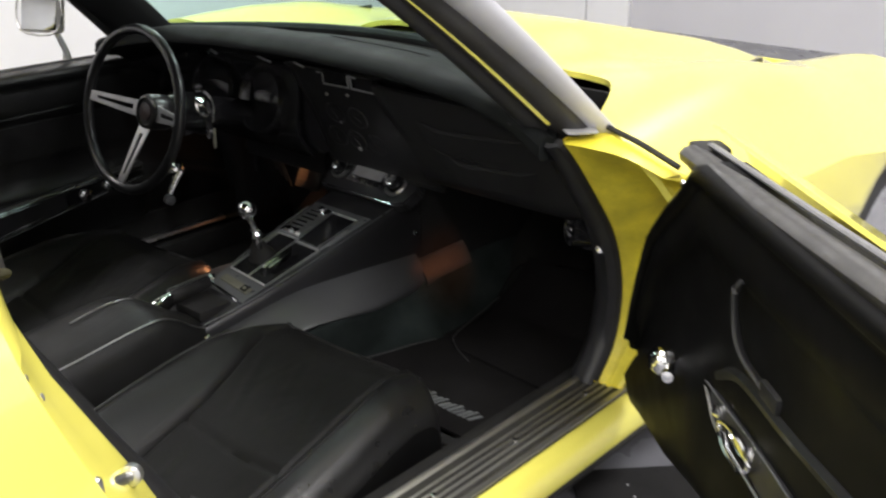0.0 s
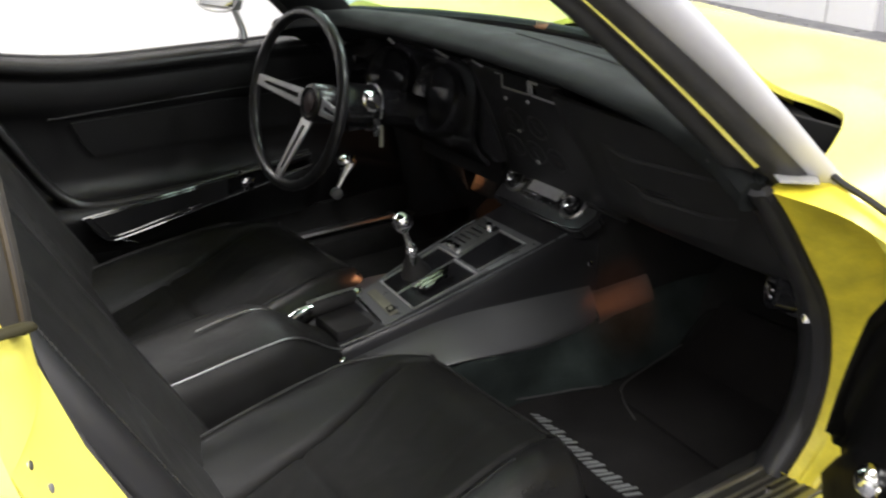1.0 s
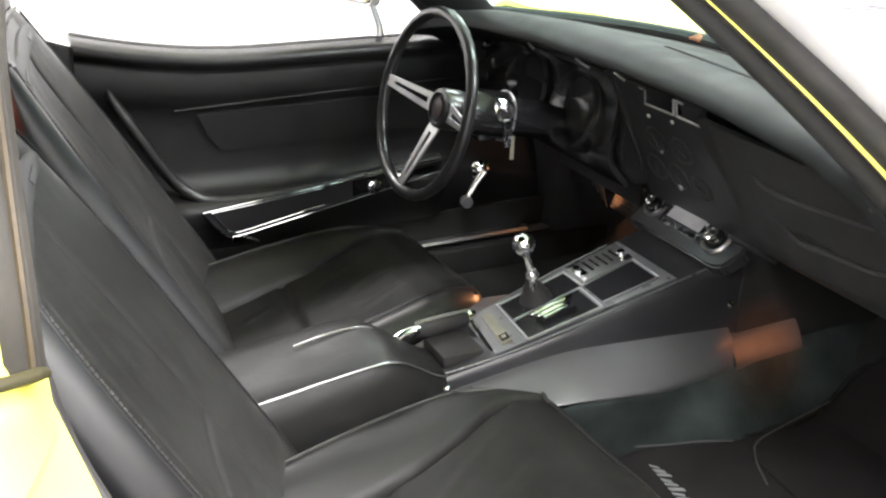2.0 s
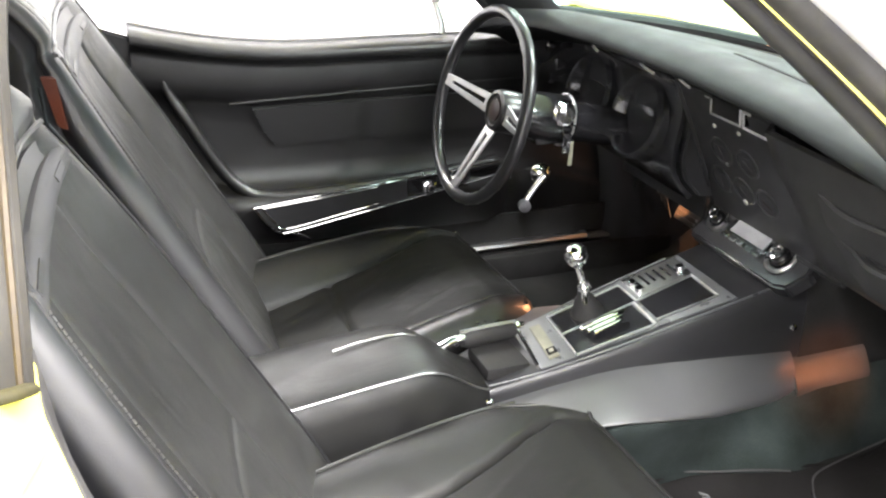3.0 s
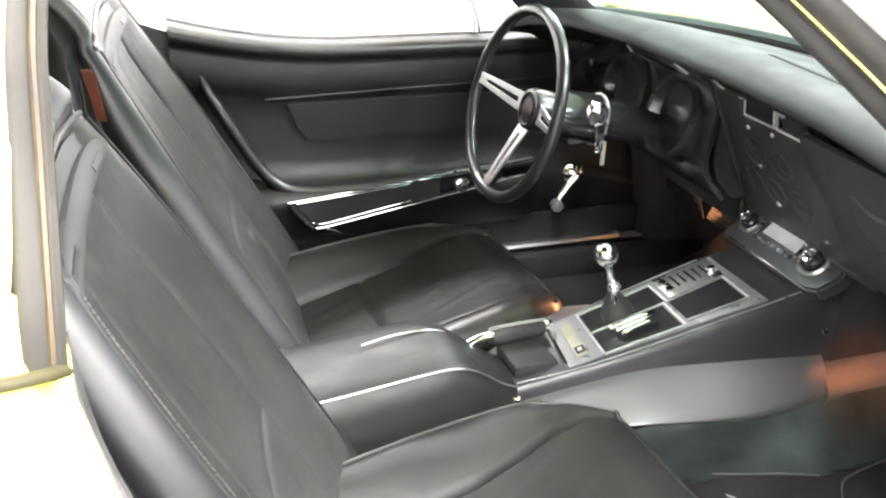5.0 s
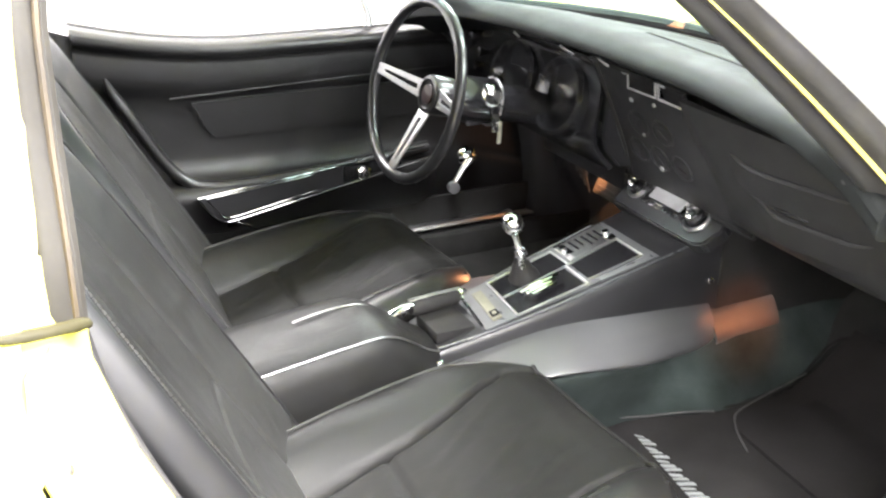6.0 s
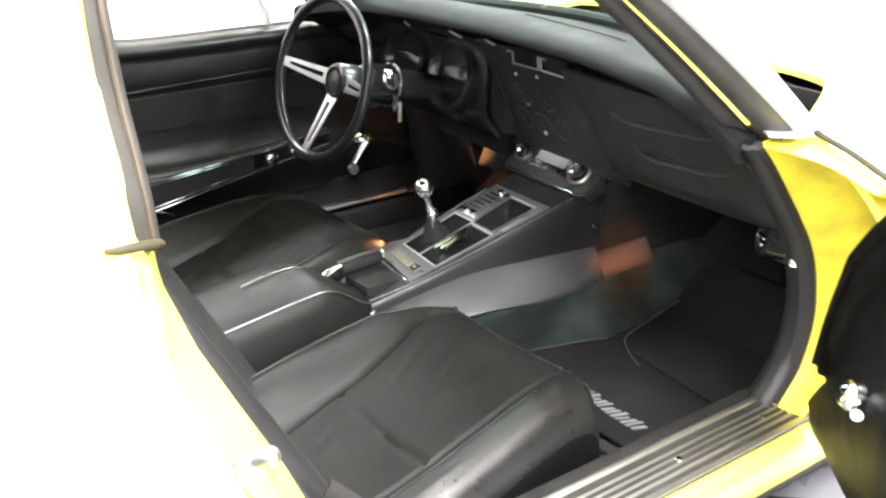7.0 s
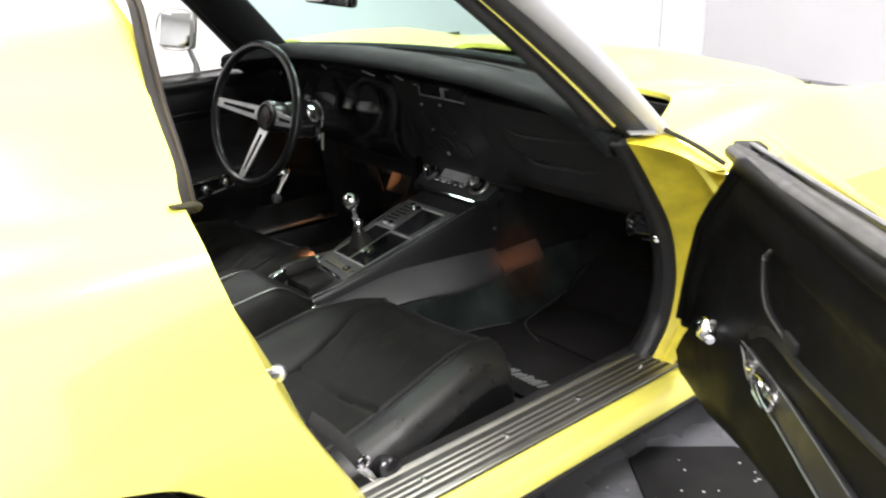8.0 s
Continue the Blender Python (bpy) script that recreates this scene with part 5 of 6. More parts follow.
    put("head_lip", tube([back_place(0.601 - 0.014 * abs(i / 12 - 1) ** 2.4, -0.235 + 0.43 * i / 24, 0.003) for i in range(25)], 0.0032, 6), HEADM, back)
    # moulded guide for the shoulder strap, with a dark slot above it
    guide = [[back_place(l - 0.014 * abs(i / 15 - 1) ** 2.4, -0.236 + 0.42 * i / 30, up, -0.004) for l, up in ((0.549, -0.004), (0.550, 0.002), (0.553, 0.004), (0.562, 0.005), (0.571, 0.004), (0.574, 0.001), (0.575, -0.006))] for i in range(31)]
    gd = put("strap_guide", loft(guide), GUIDE, label="pale grey moulded strap guide across the shoulders")
    for u in (-1, 1):
        put("guide_slot", loft([[back_place(l - 0.014 * abs(u * (0.45 + 0.24 * i / 10)) ** 2.4, u * (0.11 + 0.06 * i / 10), up, -0.004) for l, up in ((0.556, 0.000), (0.556, 0.0058), (0.563, 0.0058), (0.563, 0.000))] for i in range(11)]), GROOVE, gd)
    put("strap_slot", loft([[back_place(l - 0.014 * abs(i / 12 - 1) ** 2.4, -0.205 + 0.385 * i / 24, up, -0.004) for l, up in ((0.577, -0.010), (0.577, -0.003), (0.594, -0.001), (0.594, -0.010))] for i in range(25)]), GROOVE, back, "dark strap slot under the head section")
    return seat, put


_, put = bucket_seat((0, 0, 0), "black leather high-backed bucket seat beside the open door")
# belt gear on the door side
put("belt_strap", tube(spline([(0.594, -0.592, 0.53), (0.606, -0.556, 0.492), (0.618, -0.528, 0.452), (0.625, -0.502, 0.41)], 3), 0.013, 8, flat=0.2, up=(1, 0.15, 0.3)), RUBBER, label="black seat belt webbing")
tongue = put("buckle_tongue", tube([(0.630, -0.522, 0.428), (0.633, -0.500, 0.404), (0.635, -0.482, 0.378), (0.630, -0.468, 0.372)], [0.009, 0.007, 0.006, 0.004], 10, flat=0.4, up=(1, 0, 0.4)), CHROME, label="chrome belt tongue")
put("tongue_loop", tube([(0.632, -0.512 + 0.012 * math.cos(a * math.pi / 6), 0.432 + 0.010 * math.sin(a * math.pi / 6)) for a in range(12)], 0.0025, 6, closed=True), CHROME, tongue)
put("belt_retractor", lathe([(0.022, -0.02), (0.026, -0.014), (0.026, 0.010), (0.020, 0.016), (0.006, 0.018), (0.001, 0.019)], aim((0.622, -0.452, 0.386), (1, 0.1, 0.35)), 22), GLOSSBLK, label="round black belt retractor")
put("seat_lever", tube([(0.582, -0.268, 0.334), (0.606, -0.256, 0.350), (0.613, -0.236, 0.370)], 0.0055, 8), CHROME, label="seat release lever")
for y, z in ((-0.25, 0.424), (-0.171, 0.431)):
    part("console_screw", lathe([(0.007, -0.008), (0.006, 0.006), (0.001, 0.008)], aim((0.052, y, z), (0.8, -0.3, 0.6)), 10), CHROME, car)
_, put = bucket_seat((-0.705, 0.07, 0), "black leather high-backed bucket seat behind the steering wheel")
put("belt_buckle", joined(box((0.055, -0.405, 0.445), (0.066, -0.375, 0.468), 0.003), tube([(0.062, -0.385, 0.455), (0.066, -0.365, 0.45), (0.07, -0.35, 0.44)], 0.004, 8)), CHROME, label="chrome belt buckle")
# flat orange patch painted as the warm glow on the seat's side
put("side_reflector", plate([(0.553, y, z) for y, z in ((-0.842, 0.945), (-0.822, 0.942), (-0.812, 0.866), (-0.826, 0.872))], (1, 0, 0), 0.006, 0.002), ORANGE, label="dull orange patch painted for a lamp's glow on the seat side")

# ---- steering wheel ----
wc, wn = V((-0.346, -0.034, 0.794)), V((0.005, -1, 0.25)).normalized()
wm = aim(wc, wn)
wheel = tagged(part("steering_wheel", tube([wm @ V((0.1712 * math.cos(a * math.pi / 32), 0.1712 * math.sin(a * math.pi / 32), 0)) for a in range(64)], [0.0104 + 0.0010 * (a % 2) for a in range(64)], 14, closed=True, up=wn), RIM, None), "black-rimmed steering wheel with slotted metal spokes", "steering wheel")
hubp = V((-0.328, 0.004, 0.785))
part("hub", lathe([(0.028, -0.05), (0.037, -0.036), (0.039, -0.02), (0.039, 0.010), (0.036, 0.018), (0.030, 0.020), (0.027, 0.016), (0.001, 0.015)], aim(hubp, wn), 28), RIM, wheel, "black horn button hub")
part("horn_emblem", lathe([(0.020, 0.0155), (0.019, 0.0185), (0.001, 0.0205)], aim(hubp, wn), 20), REDEM, wheel, "small red emblem")


def spoke(end):
    end = V(end)
    end = wc + (end - wc - wn * (end - wc).dot(wn)).normalized() * 0.165
    d = (end - hubp).normalized()
    w = d.cross(wn).normalized()
    inner = hubp + d * 0.036
    L = (end - inner).length
    n2 = w.cross(d).normalized()
    bits = []
    for sgn in (1, -1):
        bits.append(plate([inner + w * (sgn * 0.018) , inner + w * (sgn * 0.006), inner + d * (L * 0.86) + w * (sgn * 0.0035), inner + d * L + w * (sgn * 0.0035), inner + d * L + w * (sgn * 0.0105)][::sgn], n2, 0.004))
    bits.append(plate([inner + d * (L * 0.84) + w * 0.004, inner + d * L + w * 0.004, inner + d * L - w * 0.004, inner + d * (L * 0.84) - w * 0.004], n2, 0.0035))
    bits.append(plate([inner - d * 0.002 + w * 0.007, inner + d * (L * 0.12) + w * 0.006, inner + d * (L * 0.12) - w * 0.006, inner - d * 0.002 - w * 0.007], n2, 0.0035))
    part("spoke", joined(*bits), SPOKE, wheel, "slotted satin metal spoke")


spoke((-0.515, -0.025, 0.801))
spoke((-0.362, -0.066, 0.62))
spoke((-0.178, -0.03, 0.795))

# column and ignition lock
colv = V((0.02, 1, -0.20)).normalized()
c0 = hubp + colv * 0.045
col = tagged(part("steering_column", tube([hubp + colv * 0.02, c0, c0 + colv * 0.02, c0 + colv * 0.083, c0 + colv * 0.092, c0 + colv * 0.32], [0.032, 0.040, 0.046, 0.046, 0.038, 0.036], 20), GLOSSBLK, None), "glossy black steering column with key in the lock", "steering column")
lk = aim((-0.296, 0.108, 0.782), (1, -0.25, 0.15))
part("ignition_lock", lathe([(0.026, -0.02), (0.026, 0.006), (0.021, 0.016), (0.016, 0.018), (0.015, 0.028), (0.001, 0.029)], lk, 20), CHROME, col, "chrome ignition lock")
part("key_head", box((-0.282, 0.094, 0.765), (-0.278, 0.116, 0.793), 0.004), CHROME, col, "key in the lock")
ks = thing("key_ring", (-0.277, 0.112, 0.745), "silver keys hanging from the ignition lock", "keys")
part("ring", tube([(0, 0.009 * math.cos(a * math.pi / 8), 0.012 + 0.011 * math.sin(a * math.pi / 8)) for a in range(16)], 0.0013, 6, closed=True), CHROME, ks)
part("key", box((-0.0015, -0.008, -0.032), (0.0015, 0.009, 0.004), 0.001), CHROME, ks)
part("fob", box((-0.0015, 0.006, -0.058), (0.0015, 0.014, -0.012), 0.001), PLAQUE, ks, "pale key blade")
part("column_ring", tube([aim(c0 + colv * 0.080, colv) @ V((0.0475 * math.cos(a * math.pi / 16), 0.0475 * math.sin(a * math.pi / 16), 0)) for a in range(32)], 0.0022, 6, closed=True), BRUSHED, col, "bright ring round the column")
part("column_shroud", box((-0.37, 0.06, 0.722), (-0.30, 0.12, 0.745), 0.008), GLOSSBLK, col)

# small trim pieces under the dash lip, their glints put into a pale colour
for x, z, w in ((-0.370, 0.880, 0.010), (-0.190, 0.886, 0.022), (-0.075, 0.889, 0.015)):
    part("glint_trim", tube([(x - w, 0.208, z + 0.004), (x, 0.206, z + 0.001), (x + w, 0.208, z - 0.003)], 0.0024, 8), SILVERP, dash, "thin trim piece coloured pale for its glint")

# pedals
for x, y, z, w, h, nm in ((-0.446, 0.545, 0.484, 0.085, 0.075, "brake_pedal"), (-0.545, 0.585, 0.505, 0.045, 0.05, "clutch_pedal")):
    m = aim((x, y, z), (0, -1, 0.45))
    pd = part(nm, box((-w / 2, -h / 2, 0), (w / 2, h / 2, 0.012), 0.005, m=m), PEDAL, car, "ribbed pedal pad, lifted in colour to look lamplit")
    for i in range(int(h / 0.014)):
        part("rib", box((-w / 2 + 0.006, -h / 2 + 0.006 + i * 0.012, 0.012), (w / 2 - 0.006, -h / 2 + 0.011 + i * 0.012, 0.015), m=m), PEDAL, pd, smooth=False)
    part("pedal_arm", tube([(x, y + 0.01, z), (x, y + 0.12, z + 0.12), (x, y + 0.16, z + 0.26)], 0.008, 8), UNDER, pd)
part("throttle_pedal", box((-0.27, 0.60, 0.33), (-0.22, 0.615, 0.52), 0.005), RUBBER, car)
part("under_dash_bracket", box((-0.60, 0.33, 0.66), (-0.20, 0.40, 0.69), 0.006), HARD, car)
# added baffle, blocks the orange footwell light towards the backrests
part("light_baffle", box((-0.52, 0.395, 0.569), (-0.22, 0.401, 0.662), 0.002), HARD, car, "added plate that keeps the footwell light off the seats")
loom = part("wiring_loom", tube(spline([(-0.655, 0.47, 0.545), (-0.63, 0.48, 0.552), (-0.60, 0.49, 0.553), (-0.575, 0.50, 0.540), (-0.56, 0.52, 0.52), (-0.56, 0.55, 0.47)], 5), 0.007, 8), PEDAL, car, "bundle of wires under the dash")
for k in range(4):
    part("wire", tube(spline([(-0.65 + 0.01 * k, 0.475, 0.556 - 0.006 * k), (-0.60, 0.49 + 0.005 * k, 0.562 - 0.004 * k), (-0.565 + 0.012 * k, 0.505, 0.535), (-0.57 + 0.02 * k, 0.53, 0.48 - 0.012 * k)], 5), 0.0022, 6), PEDAL, loom)
part("bare_metal_bracket", plate([(-0.612, 0.50, 0.528), (-0.606, 0.50, 0.540), (-0.575, 0.502, 0.548), (-0.545, 0.502, 0.546), (-0.553, 0.502, 0.530)], (0, -1, 0.5), 0.004, 0.001), STAINLESS, car, "bare metal bracket under the dash")
part("fuse_block", box((-0.72, 0.50, 0.47), (-0.62, 0.53, 0.53), 0.006), HARD, car, "black fuse block")


# ---- doors ----
def door_shape(door, place, detail, first=0.012, front_line=((0.012, 0.62), (0.10, 0.73), (0.17, 0.80), (0.24, 0.855), (0.40, 0.87)), foot=((0.0, 0.40), (0.05, 0.375), (0.2, 0.375), (0.6, 0.37), (1.1, 0.40)), top=0.862, back=0.035, bulge=1.0, hide=PANEL):
    """The inner door: place(a, z, out) turns distance behind the hinge, height and depth into the world."""
    # inner panel with window sill roll
    cols = []
    for i in range(49):
        a = first + 1.11 * i / 48
        front = lerp(a, front_line)
        rise = back * max(0, (a - 0.75) / 0.37) ** 2
        zt = min(front + top - 0.862, top) if a < 0.5 else top + rise
        zb = lerp(a, foot)
        ease = (zt - zb) / (0.862 - zb)
        arm = 0.5 * (1 - math.cos(min(1, max(0, (a - 0.30) / 0.08)) * math.pi)) * (1 - 0.5 * (1 - math.cos(min(1, max(0, (a - 0.95) / 0.1)) * math.pi)))
        col = [(zb, 0.0), (zb + 0.02, 0.012), (0.44, 0.016 + 0.030 * arm * bulge), (0.50, 0.020 + 0.045 * arm * bulge), (0.532, 0.020 + 0.045 * arm * bulge), (0.548, 0.014 + 0.03 * arm * bulge), (0.57, 0.004), (0.64, -0.002), (0.73, 0.0), (0.752, 0.012), (0.80, 0.016), (0.822, 0.013), (0.835, 0.026), (0.856, 0.022), (0.862, -0.01), (0.861, -0.045)]
        cols.append([place(a, zb + (z - zb) * ease, d) for z, d in col])
    part("inner_panel", sheet([spline(c, 2) for c in cols], 0.012), hide, door, "moulded black vinyl door panel", sharp=60)
    # recessed map panel
    if bulge > 0:
        part("recess_panel", plate([place(0.36, 0.632, 0.002), place(0.355, 0.722, 0.004), place(0.90, 0.718, 0.004), place(0.875, 0.66, 0.002), place(0.85, 0.63, 0.002)], place(0, 0, 1) - place(0, 0, 0), 0.008, 0.004), PANEL, door, "recessed leather panel")
        part("recess_lip", tube(spline([place(0.30, 0.742, 0.012), place(0.6, 0.738, 0.012), place(0.94, 0.728, 0.010)], 5), 0.003, 8), PANEL, door)
    nrm = place(0, 0, 1) - place(0, 0, 0)
    return detail(nrm)


HINGE_Y = 0.515


def far_place(a, z, out):
    return V((-0.700 + out, HINGE_Y - a, z))


far = part("door", box((-0.765, -0.56, 0.385), (-0.735, HINGE_Y - 0.02, 0.80), 0.01), JAMB, car, "closed driver's door with black padded inner panel")


def far_detail(nrm):
    sw = [(1.068, 0.79, 0.010), (1.055, 0.755, 0.016), (1.020, 0.692, 0.024), (0.968, 0.602, 0.03), (0.928, 0.557, 0.034), (0.885, 0.538, 0.038), (0.79, 0.534, 0.044), (0.62, 0.543, 0.050), (0.36, 0.566, 0.046)]
    part("armrest_edge", tube(spline([far_place(a, z, d) for a, z, d in sw], 6), [min(0.013, 0.003 + 0.0011 * i) for i in range(49)], 10), LEATHER, far, "raised rounded armrest edge")
    # bright-edged strip with pull handle
    outer_low = [(0.914, 0.528), (0.892, 0.496), (0.866, 0.470), (0.835, 0.468), (0.74, 0.484), (0.637, 0.502), (0.51, 0.525), (0.37, 0.550)]
    outer_up = [(0.914, 0.528), (0.78, 0.541), (0.637, 0.554), (0.50, 0.566), (0.37, 0.578)]
    inner_low = [(0.896, 0.525), (0.878, 0.499), (0.858, 0.479), (0.83, 0.477), (0.74, 0.493), (0.65, 0.509)]
    inner_up = [(0.896, 0.525), (0.78, 0.535), (0.65, 0.547)]
    depth = lambda a: 0.079
    for pts, r in ((outer_low, 0.0018), (outer_up, 0.0018), (inner_low, 0.0012), (inner_up, 0.0012)):
        part("bright_edging", tube(spline([far_place(a, z, depth(a)) for a, z in pts], 4), r, 6), CHROME, far, "bright edging")
    part("strip_panel", plate([far_place(a, z, depth(a) - 0.008) for a, z in outer_low[:7] + [(0.50, 0.564), (0.637, 0.552), (0.78, 0.539)]], far_place(0, 0, 1) - far_place(0, 0, 0), 0.006, 0.001), HARD, far, "black strip along the armrest")
    part("knob_plate", plate([far_place(a, z, 0.074) for a, z in ((0.585, 0.516), (0.44, 0.541), (0.44, 0.566), (0.585, 0.554))], far_place(0, 0, 1) - far_place(0, 0, 0), 0.004, 0.001), GLOSSBLK, far, "glossy black plate round the knobs")
    for a, z in ((0.535, 0.535), (0.470, 0.545)):
        part("door_knob", lathe([(0.017, 0), (0.016, 0.008), (0.011, 0.010), (0.009, 0.016), (0.001, 0.017)], aim(far_place(a, z, 0.076), nrm), 18), CHROME, far, "round chrome door knob")
        part("knob_centre", lathe([(0.006, 0.0165), (0.001, 0.0185)], aim(far_place(a, z, 0.076), nrm), 12), GLOSSBLK, far)
    part("window_crank", lathe([(0.025, 0), (0.024, 0.014), (0.016, 0.022), (0.001, 0.024)], aim((-0.675, 0.272, 0.520), (1, -0.3, 0.2)), 18), CHROME, far, "chrome window crank")
    part("crank_arm", tube([(-0.655, 0.272, 0.520), (-0.652, 0.25, 0.495), (-0.650, 0.226, 0.462)], [0.014, 0.010, 0.009], 10, flat=0.7), CHROME, far)
    part("crank_knob", lathe([(0.010, 0), (0.014, 0.008), (0.014, 0.024), (0.001, 0.028)], aim((-0.652, 0.223, 0.458), (1, -0.2, 0)), 16), GREYPL, far, "grey crank knob")
    part("window_seal", tube([far_place(a, 0.838 + 0.05 * max(0, (a - 0.75) / 0.37) ** 2 - 0.002, -0.03) for a in [0.27 + 0.05 * i for i in range(18)]], 0.007, 8), SEAL, far)
    part("outer_skin", sheet([[(-0.765 - b, y, z) for z, b in ((0.36, 0.0), (0.5, 0.035), (0.65, 0.05), (0.78, 0.04), (0.826, -0.005))] for y in (-0.62, -0.2, 0.2, 0.46)], 0.006), YELLOW, far, "yellow outer door skin")


door_shape(far, far_place, far_detail, top=0.838, back=0.05)

NH, NU, NN = V((0.700, 0.288, 0)), V((0.727, -0.686, 0)), V((-0.686, -0.727, 0))


def near_place(a, z, out):
    return NH + NU * (a + 0.07) + NN * (out - 0.02) + V((0, 0, z + 0.045 + 0.02 * a))


near = part("door", plate([near_place(a, z, -0.06) for a, z in ((0.02, 0.40), (0.08, 0.36), (1.03, 0.40), (1.04, 0.82), (0.24, 0.80), (0.14, 0.72), (0.03, 0.55))], -NN, 0.03, 0.006), JAMB, car, "open passenger door with black inner panel")


def near_detail(nrm):
    part("door_pull", tube(spline([near_place(0.436, 0.758, 0.0), near_place(0.430, 0.738, 0.016), near_place(0.442, 0.700, 0.018), near_place(0.468, 0.664, 0.016), near_place(0.510, 0.634, 0.0)], 6), 0.0075, 8, flat=0.6), VINYL, near, "black grab strap")
    part("pull_end", box((-0.024, -0.013, -0.012), (0.024, 0.013, 0.012), 0.006, m=aim(near_place(0.444, 0.762, 0.0), nrm)), SEAL, near)
    part("pull_end", box((-0.028, -0.012, -0.012), (0.028, 0.012, 0.010), 0.006, m=aim(near_place(0.534, 0.636, -0.004), nrm)), VINYL, near)
    part("armrest_edge", tube(spline([near_place(a, z, -0.006) for a, z in ((0.36, 0.575), (0.44, 0.611), (0.62, 0.617), (0.86, 0.636), (1.02, 0.66))], 6), 0.012, 8), PANEL, near, "raised rounded armrest edge")
    low, high = [(0.322, 0.552), (0.352, 0.530), (0.392, 0.505), (0.53, 0.497), (0.70, 0.484), (0.95, 0.47)], [(0.322, 0.552), (0.402, 0.553), (0.55, 0.556), (0.80, 0.543), (0.97, 0.53)]
    for line, r, hide in ((low, 0.0024, SPOKE), (high, 0.0016, DARKSAT)):
        part("bright_edging", tube(spline([near_place(a, z, 0.006) for a, z in line], 5), r, 6), hide, near, "thin metal edging")
    part("strip_panel", plate([near_place(a, z, -0.012) for a, z in low + high[:0:-1]], nrm, 0.015, 0.001), HARD, near, "black strip along the armrest")
    part("window_crank", lathe([(0.022, 0), (0.024, 0.010), (0.022, 0.022), (0.012, 0.032), (0.001, 0.033)], aim(near_place(0.212, 0.524, 0.02), nrm), 22), CHROME, near, "polished chrome round knob")
    part("crank_stub", lathe([(0.006, 0), (0.006, 0.03), (0.010, 0.032), (0.009, 0.045), (0.001, 0.047)], aim(near_place(0.240, 0.529, 0.03), NU + NN * 0.4 + V((0, 0, 0.1))), 14), CHROME, near)
    # top roll with bright strip
    part("top_seal", tube([near_place(0.165, 0.842, -0.005), near_place(0.530, 0.854, -0.006), near_place(1.030, 0.875, -0.008)], 0.024, 10, flat=0.7), SEAL, near, "grey-black rubber along the door top")
    part("top_strip", tube([near_place(0.175, 0.860, -0.028), near_place(0.530, 0.873, -0.028), near_place(1.030, 0.892, -0.03)], 0.007, 8, flat=0.6), GREYPL, near, "grey window sill strip")
    part("front_cap", box((-0.03, -0.022, -0.035), (0.03, 0.022, 0.018), 0.010, m=aim(near_place(0.165, 0.838, -0.02), nrm)), RUBBER, near)
    part("outer_skin", sheet([[near_place(a, z, -0.105 - b) for z, b in ((0.37, 0.02), (0.5, 0.045), (0.65, 0.05), (0.78, 0.04), (0.85, 0.0), (0.875, -0.05))] for a in (0.10, 0.4, 0.8, 1.12)], 0.006), YELLOW, near, "yellow outer door skin")
    part("door_screw", lathe([(0.007, 0), (0.006, 0.003), (0.001, 0.004)], aim(near_place(0.202, 0.810, 0.02), nrm), 10), CHROME, near)
    part("inner_handle", tube(spline([near_place(a, z, 0.012) for a, z in ((0.412, 0.530), (0.445, 0.543), (0.495, 0.545), (0.520, 0.528), (0.500, 0.508), (0.455, 0.503), (0.425, 0.512))], 5, True), 0.004, 8, closed=True), CHROME, near, "chrome inner door handle")
    part("handle_cup", plate([near_place(a, z, 0.002) for a, z in ((0.418, 0.528), (0.447, 0.538), (0.493, 0.540), (0.512, 0.527), (0.496, 0.512), (0.457, 0.508), (0.43, 0.515))], nrm, 0.004, 0.001), CHROME, near)
    part("handle_lever", tube([near_place(0.43, 0.524, 0.016), near_place(0.47, 0.520, 0.022), near_place(0.512, 0.514, 0.020)], 0.006, 8, flat=0.6), CHROME, near)
    part("strip_stud", lathe([(0.012, 0), (0.011, 0.006), (0.004, 0.010), (0.001, 0.011)], aim(near_place(0.385, 0.530, 0.003), nrm), 16), CHROME, near)


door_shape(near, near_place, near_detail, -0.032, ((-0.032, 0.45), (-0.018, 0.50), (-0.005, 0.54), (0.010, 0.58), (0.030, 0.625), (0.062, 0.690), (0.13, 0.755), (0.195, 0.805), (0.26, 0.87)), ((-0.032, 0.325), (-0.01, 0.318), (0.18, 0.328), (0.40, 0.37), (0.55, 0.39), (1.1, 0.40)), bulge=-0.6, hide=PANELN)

# driver's door mirror
dm = tagged(part("door_mirror", box((-0.054, -0.049, 0), (0.054, 0.049, 0.03), 0.014, 4, m=aim((-0.735, -0.01, 0.962), (0.46, -1, 0.264)) @ pose(0, 0, -0.028)), PALE, None), "pale rounded door mirror on a stalk", "mirror")
part("mirror_face", box((-0.048, -0.043, 0.0015), (0.048, 0.043, 0.003), 0.001, m=aim((-0.735, -0.01, 0.962), (0.46, -1, 0.264))), MIRRORG, dm)
part("mirror_rim", tube(spline([aim((-0.735, -0.01, 0.962), (0.46, -1, 0.264)) @ V(p) for p in ((-0.050, -0.045, 0.002), (0.050, -0.045, 0.002), (0.050, 0.045, 0.002), (-0.050, 0.045, 0.002))], 4, True), 0.003, 6, closed=True), SPOKE, dm)
part("stalk", tube([(-0.73, 0.005, 0.935), (-0.722, 0.02, 0.905), (-0.715, 0.032, 0.865), (-0.715, 0.032, 0.845)], [0.006, 0.007, 0.008, 0.012], 10), SPOKE, dm)

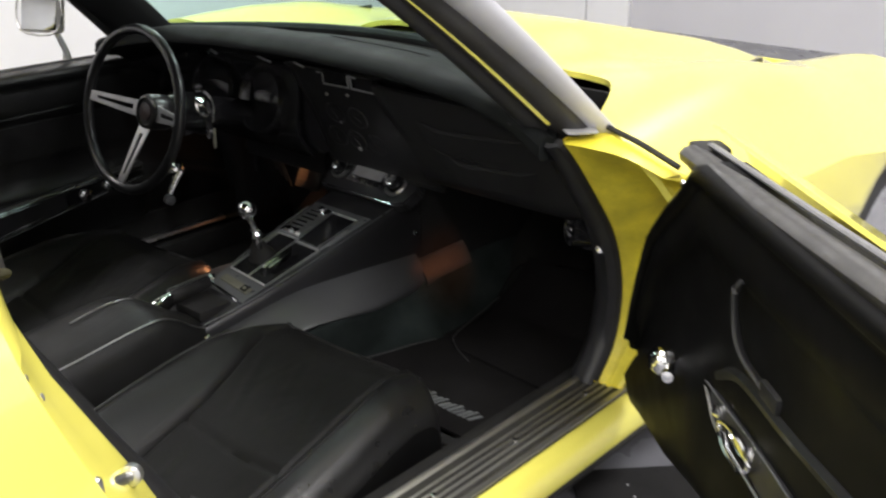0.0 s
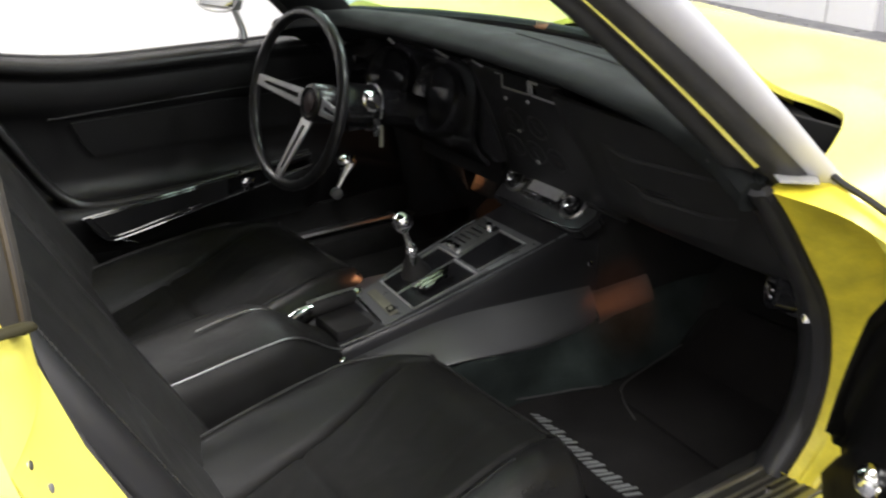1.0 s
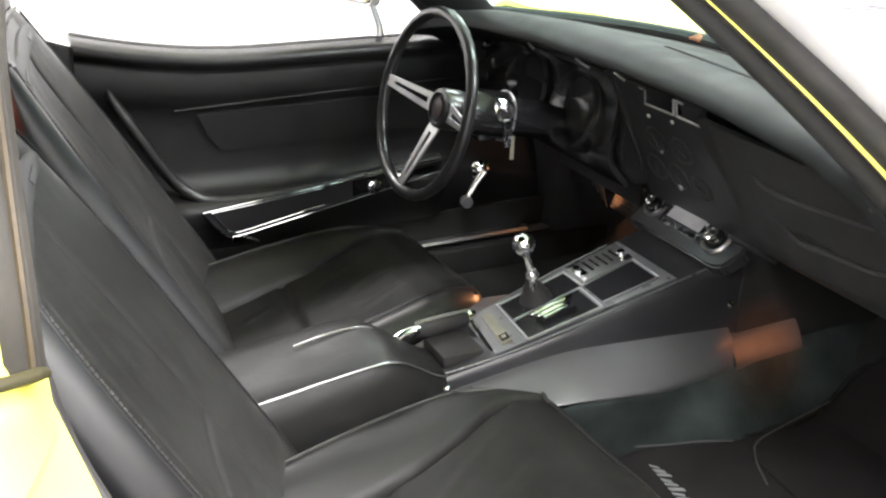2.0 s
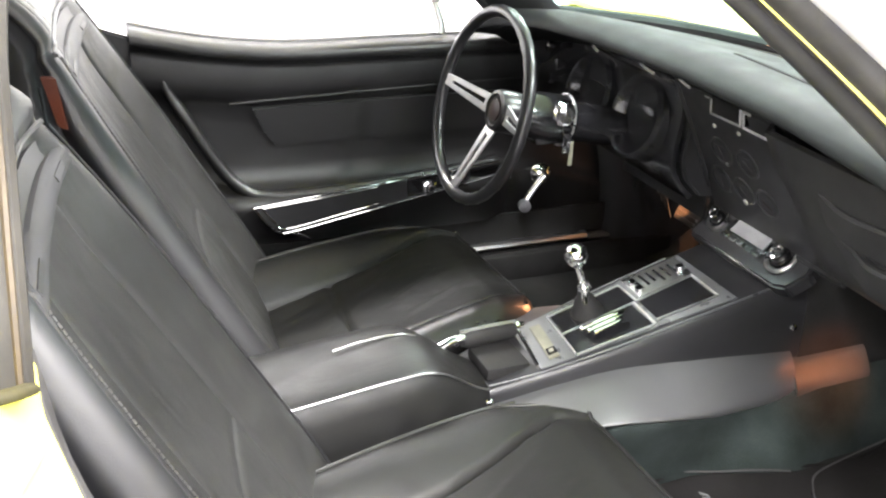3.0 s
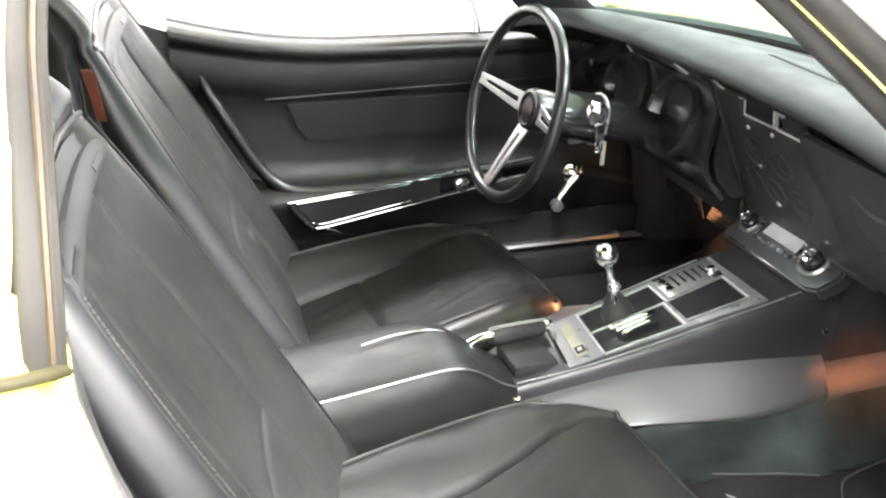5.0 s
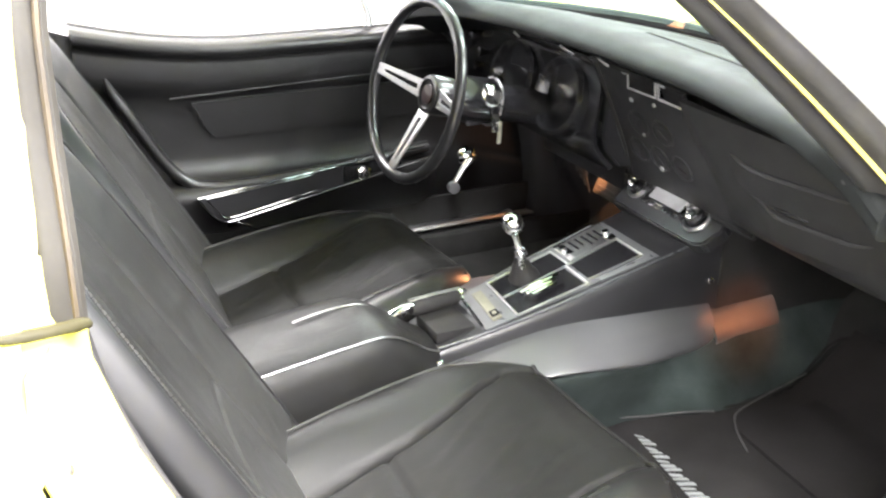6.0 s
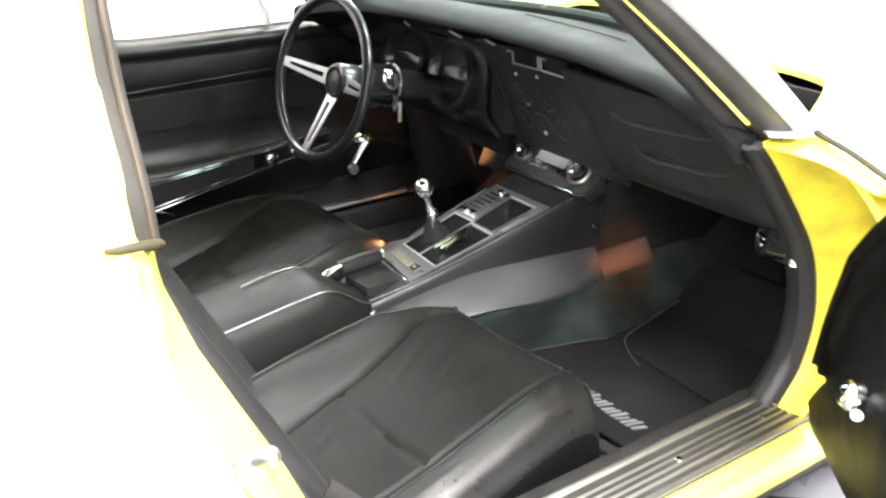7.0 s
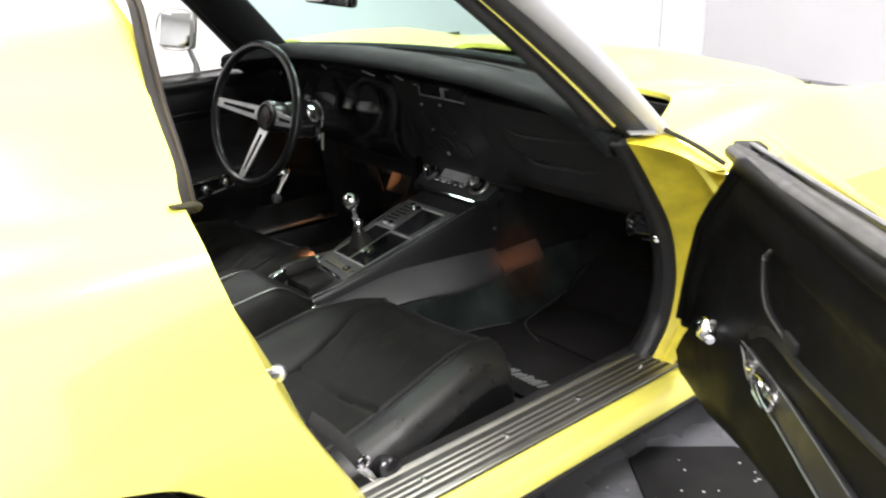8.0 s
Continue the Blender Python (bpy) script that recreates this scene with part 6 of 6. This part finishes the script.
# kick panel vent and small bits in the passenger footwell
kv = part("kick_vent", lathe([(0.031, -0.03), (0.032, 0.006), (0.027, 0.010), (0.023, 0.003), (0.001, 0.002)], aim((0.588, 0.284, 0.660), (-0.62, -0.78, 0.2)), 24), GLOSSBLK, car, "round vent pull with chrome bars")
part("vent_bar", box((-0.017, 0.001, 0.004), (0.017, 0.006, 0.014), 0.002, m=aim((0.588, 0.284, 0.660), (-0.62, -0.78, 0.2))), CHROME, kv)
part("vent_bar", box((-0.017, -0.010, 0.004), (0.017, -0.005, 0.014), 0.002, m=aim((0.588, 0.284, 0.660), (-0.62, -0.78, 0.2))), CHROME, kv)
part("vent_base", box((0.59, 0.30, 0.615), (0.625, 0.40, 0.70), 0.012), HARD, kv)

part("rear_trim", plate([(-0.722, y, z) for y, z in ((-0.54, 0.33), (-0.54, 0.845), (-0.60, 0.865), (-0.70, 0.90), (-0.84, 0.94), (-0.90, 0.94), (-0.90, 0.33))], (1, 0, 0), 0.016, 0.004), PANEL, far, "black trim at the rear of the driver's door")

# ---- loose things ----
mat = thing("floor_mat", (0.40, 0.25, 0.286), "black ribbed floor mat with silver lettering marks, in the passenger footwell", "floor mat")
rows = []
for j in range(14):
    f = j / 13
    y = -0.20 + 0.60 * f
    left = lerp(y, [(-0.20, -0.225), (-0.09, -0.232), (-0.01, -0.207), (0.065, -0.184), (0.4, -0.180)])
    rows.append([(left + (0.195 - left) * i / 8, y, 0.004 + 0.10 * max(0, (f - 0.72) / 0.28) ** 1.5) for i in range(9)])
part("mat_base", sheet(rows, 0.006), MATM, mat)
part("mat_edge", tube(spline([(-0.225, -0.20, 0.006), (0.195, -0.20, 0.006), (0.195, 0.20, 0.008), (0.195, 0.39, 0.10), (-0.170, 0.39, 0.10), (-0.180, 0.2, 0.008)], 6, True), 0.003, 6, closed=True), MATM, mat)
part("heel_pad", plate([(-0.125, 0.055, 0.010), (-0.135, 0.085, 0.010), (-0.125, 0.30, 0.012), (0.15, 0.30, 0.012), (0.16, 0.17, 0.010), (0.15, 0.03, 0.010)], (0, 0, 1), 0.006, 0.002), MATM, mat)
part("pad_edge", tube(spline([(-0.058, 0.026, 0.015), (-0.10, 0.045, 0.016), (-0.129, 0.063, 0.016), (-0.160, 0.095, 0.016), (-0.178, 0.17, 0.018), (-0.175, 0.275, 0.045)], 5), 0.0016, 6), SEAL, mat, "pale worn edge")
part("tunnel_side_edge", tube(spline([(-0.246, -0.125, 0.013), (-0.235, -0.093, 0.013), (-0.222, -0.055, 0.013), (-0.210, -0.008, 0.013), (-0.197, 0.031, 0.013), (-0.185, 0.064, 0.012)], 4), 0.0018, 6), SEAL, mat, "pale worn edge")
for k in range(22):
    # slanted silver strokes in place of lettering
    a = V((-0.188 + 0.0130 * k, -0.116 - 0.0021 * k + 0.0002 * max(0, k - 14) ** 2, 0.0105))
    h = 0.010 + 0.0008 * k + 0.004 * (k % 3)
    part("mark_bar", plate([a, a + V((0.0055 + 0.0025 * (k % 2), 0, 0)), a + V((0.0165 + 0.0025 * (k % 2), h, 0)), a + V((0.0110, h, 0))], (0, 0, 1), 0.002), LETTER, mat, smooth=False)

pad = thing("drip_mat", (0.62, 0.50, 0.0), "black rubber mat on the floor under the car", "mat")
part("mat_sheet", plate([(-0.09, -0.09, 0.001), (-0.092, -0.01, 0.001), (0.06, 0.15, 0.001), (0.5, 0.2, 0.001), (0.42, -0.38, 0.001), (0.20, -0.38, 0.001), (0.034, -0.20, 0.001)], (0, 0, 1), 0.004, 0.001), RUBBER, pad)
rnd = random.Random(4)
bits = []
for _ in range(13):
    w, d = 0.0015 + 0.0035 * rnd.random(), 0.001 + 0.0015 * rnd.random()
    bits.append(box((-w, -d, 0), (w, d, 0.002), m=pose(-0.06 + rnd.random() * 0.30, -0.25 + rnd.random() * 0.38, 0.005, 0, 0, rnd.random() * 180)))
tagged(part("grit", joined(*bits), GRIT, pad, smooth=False), kind="stuff")

part("tunnel_upper_side", plate([(0.0935, y, z) for y, z in ((0.385, 0.40), (0.385, 0.63), (0.43, 0.66), (0.86, 0.66), (0.86, 0.38))], (1, 0, 0), 0.010, 0.003), CARPET, car, "black carpet on the upper tunnel side")
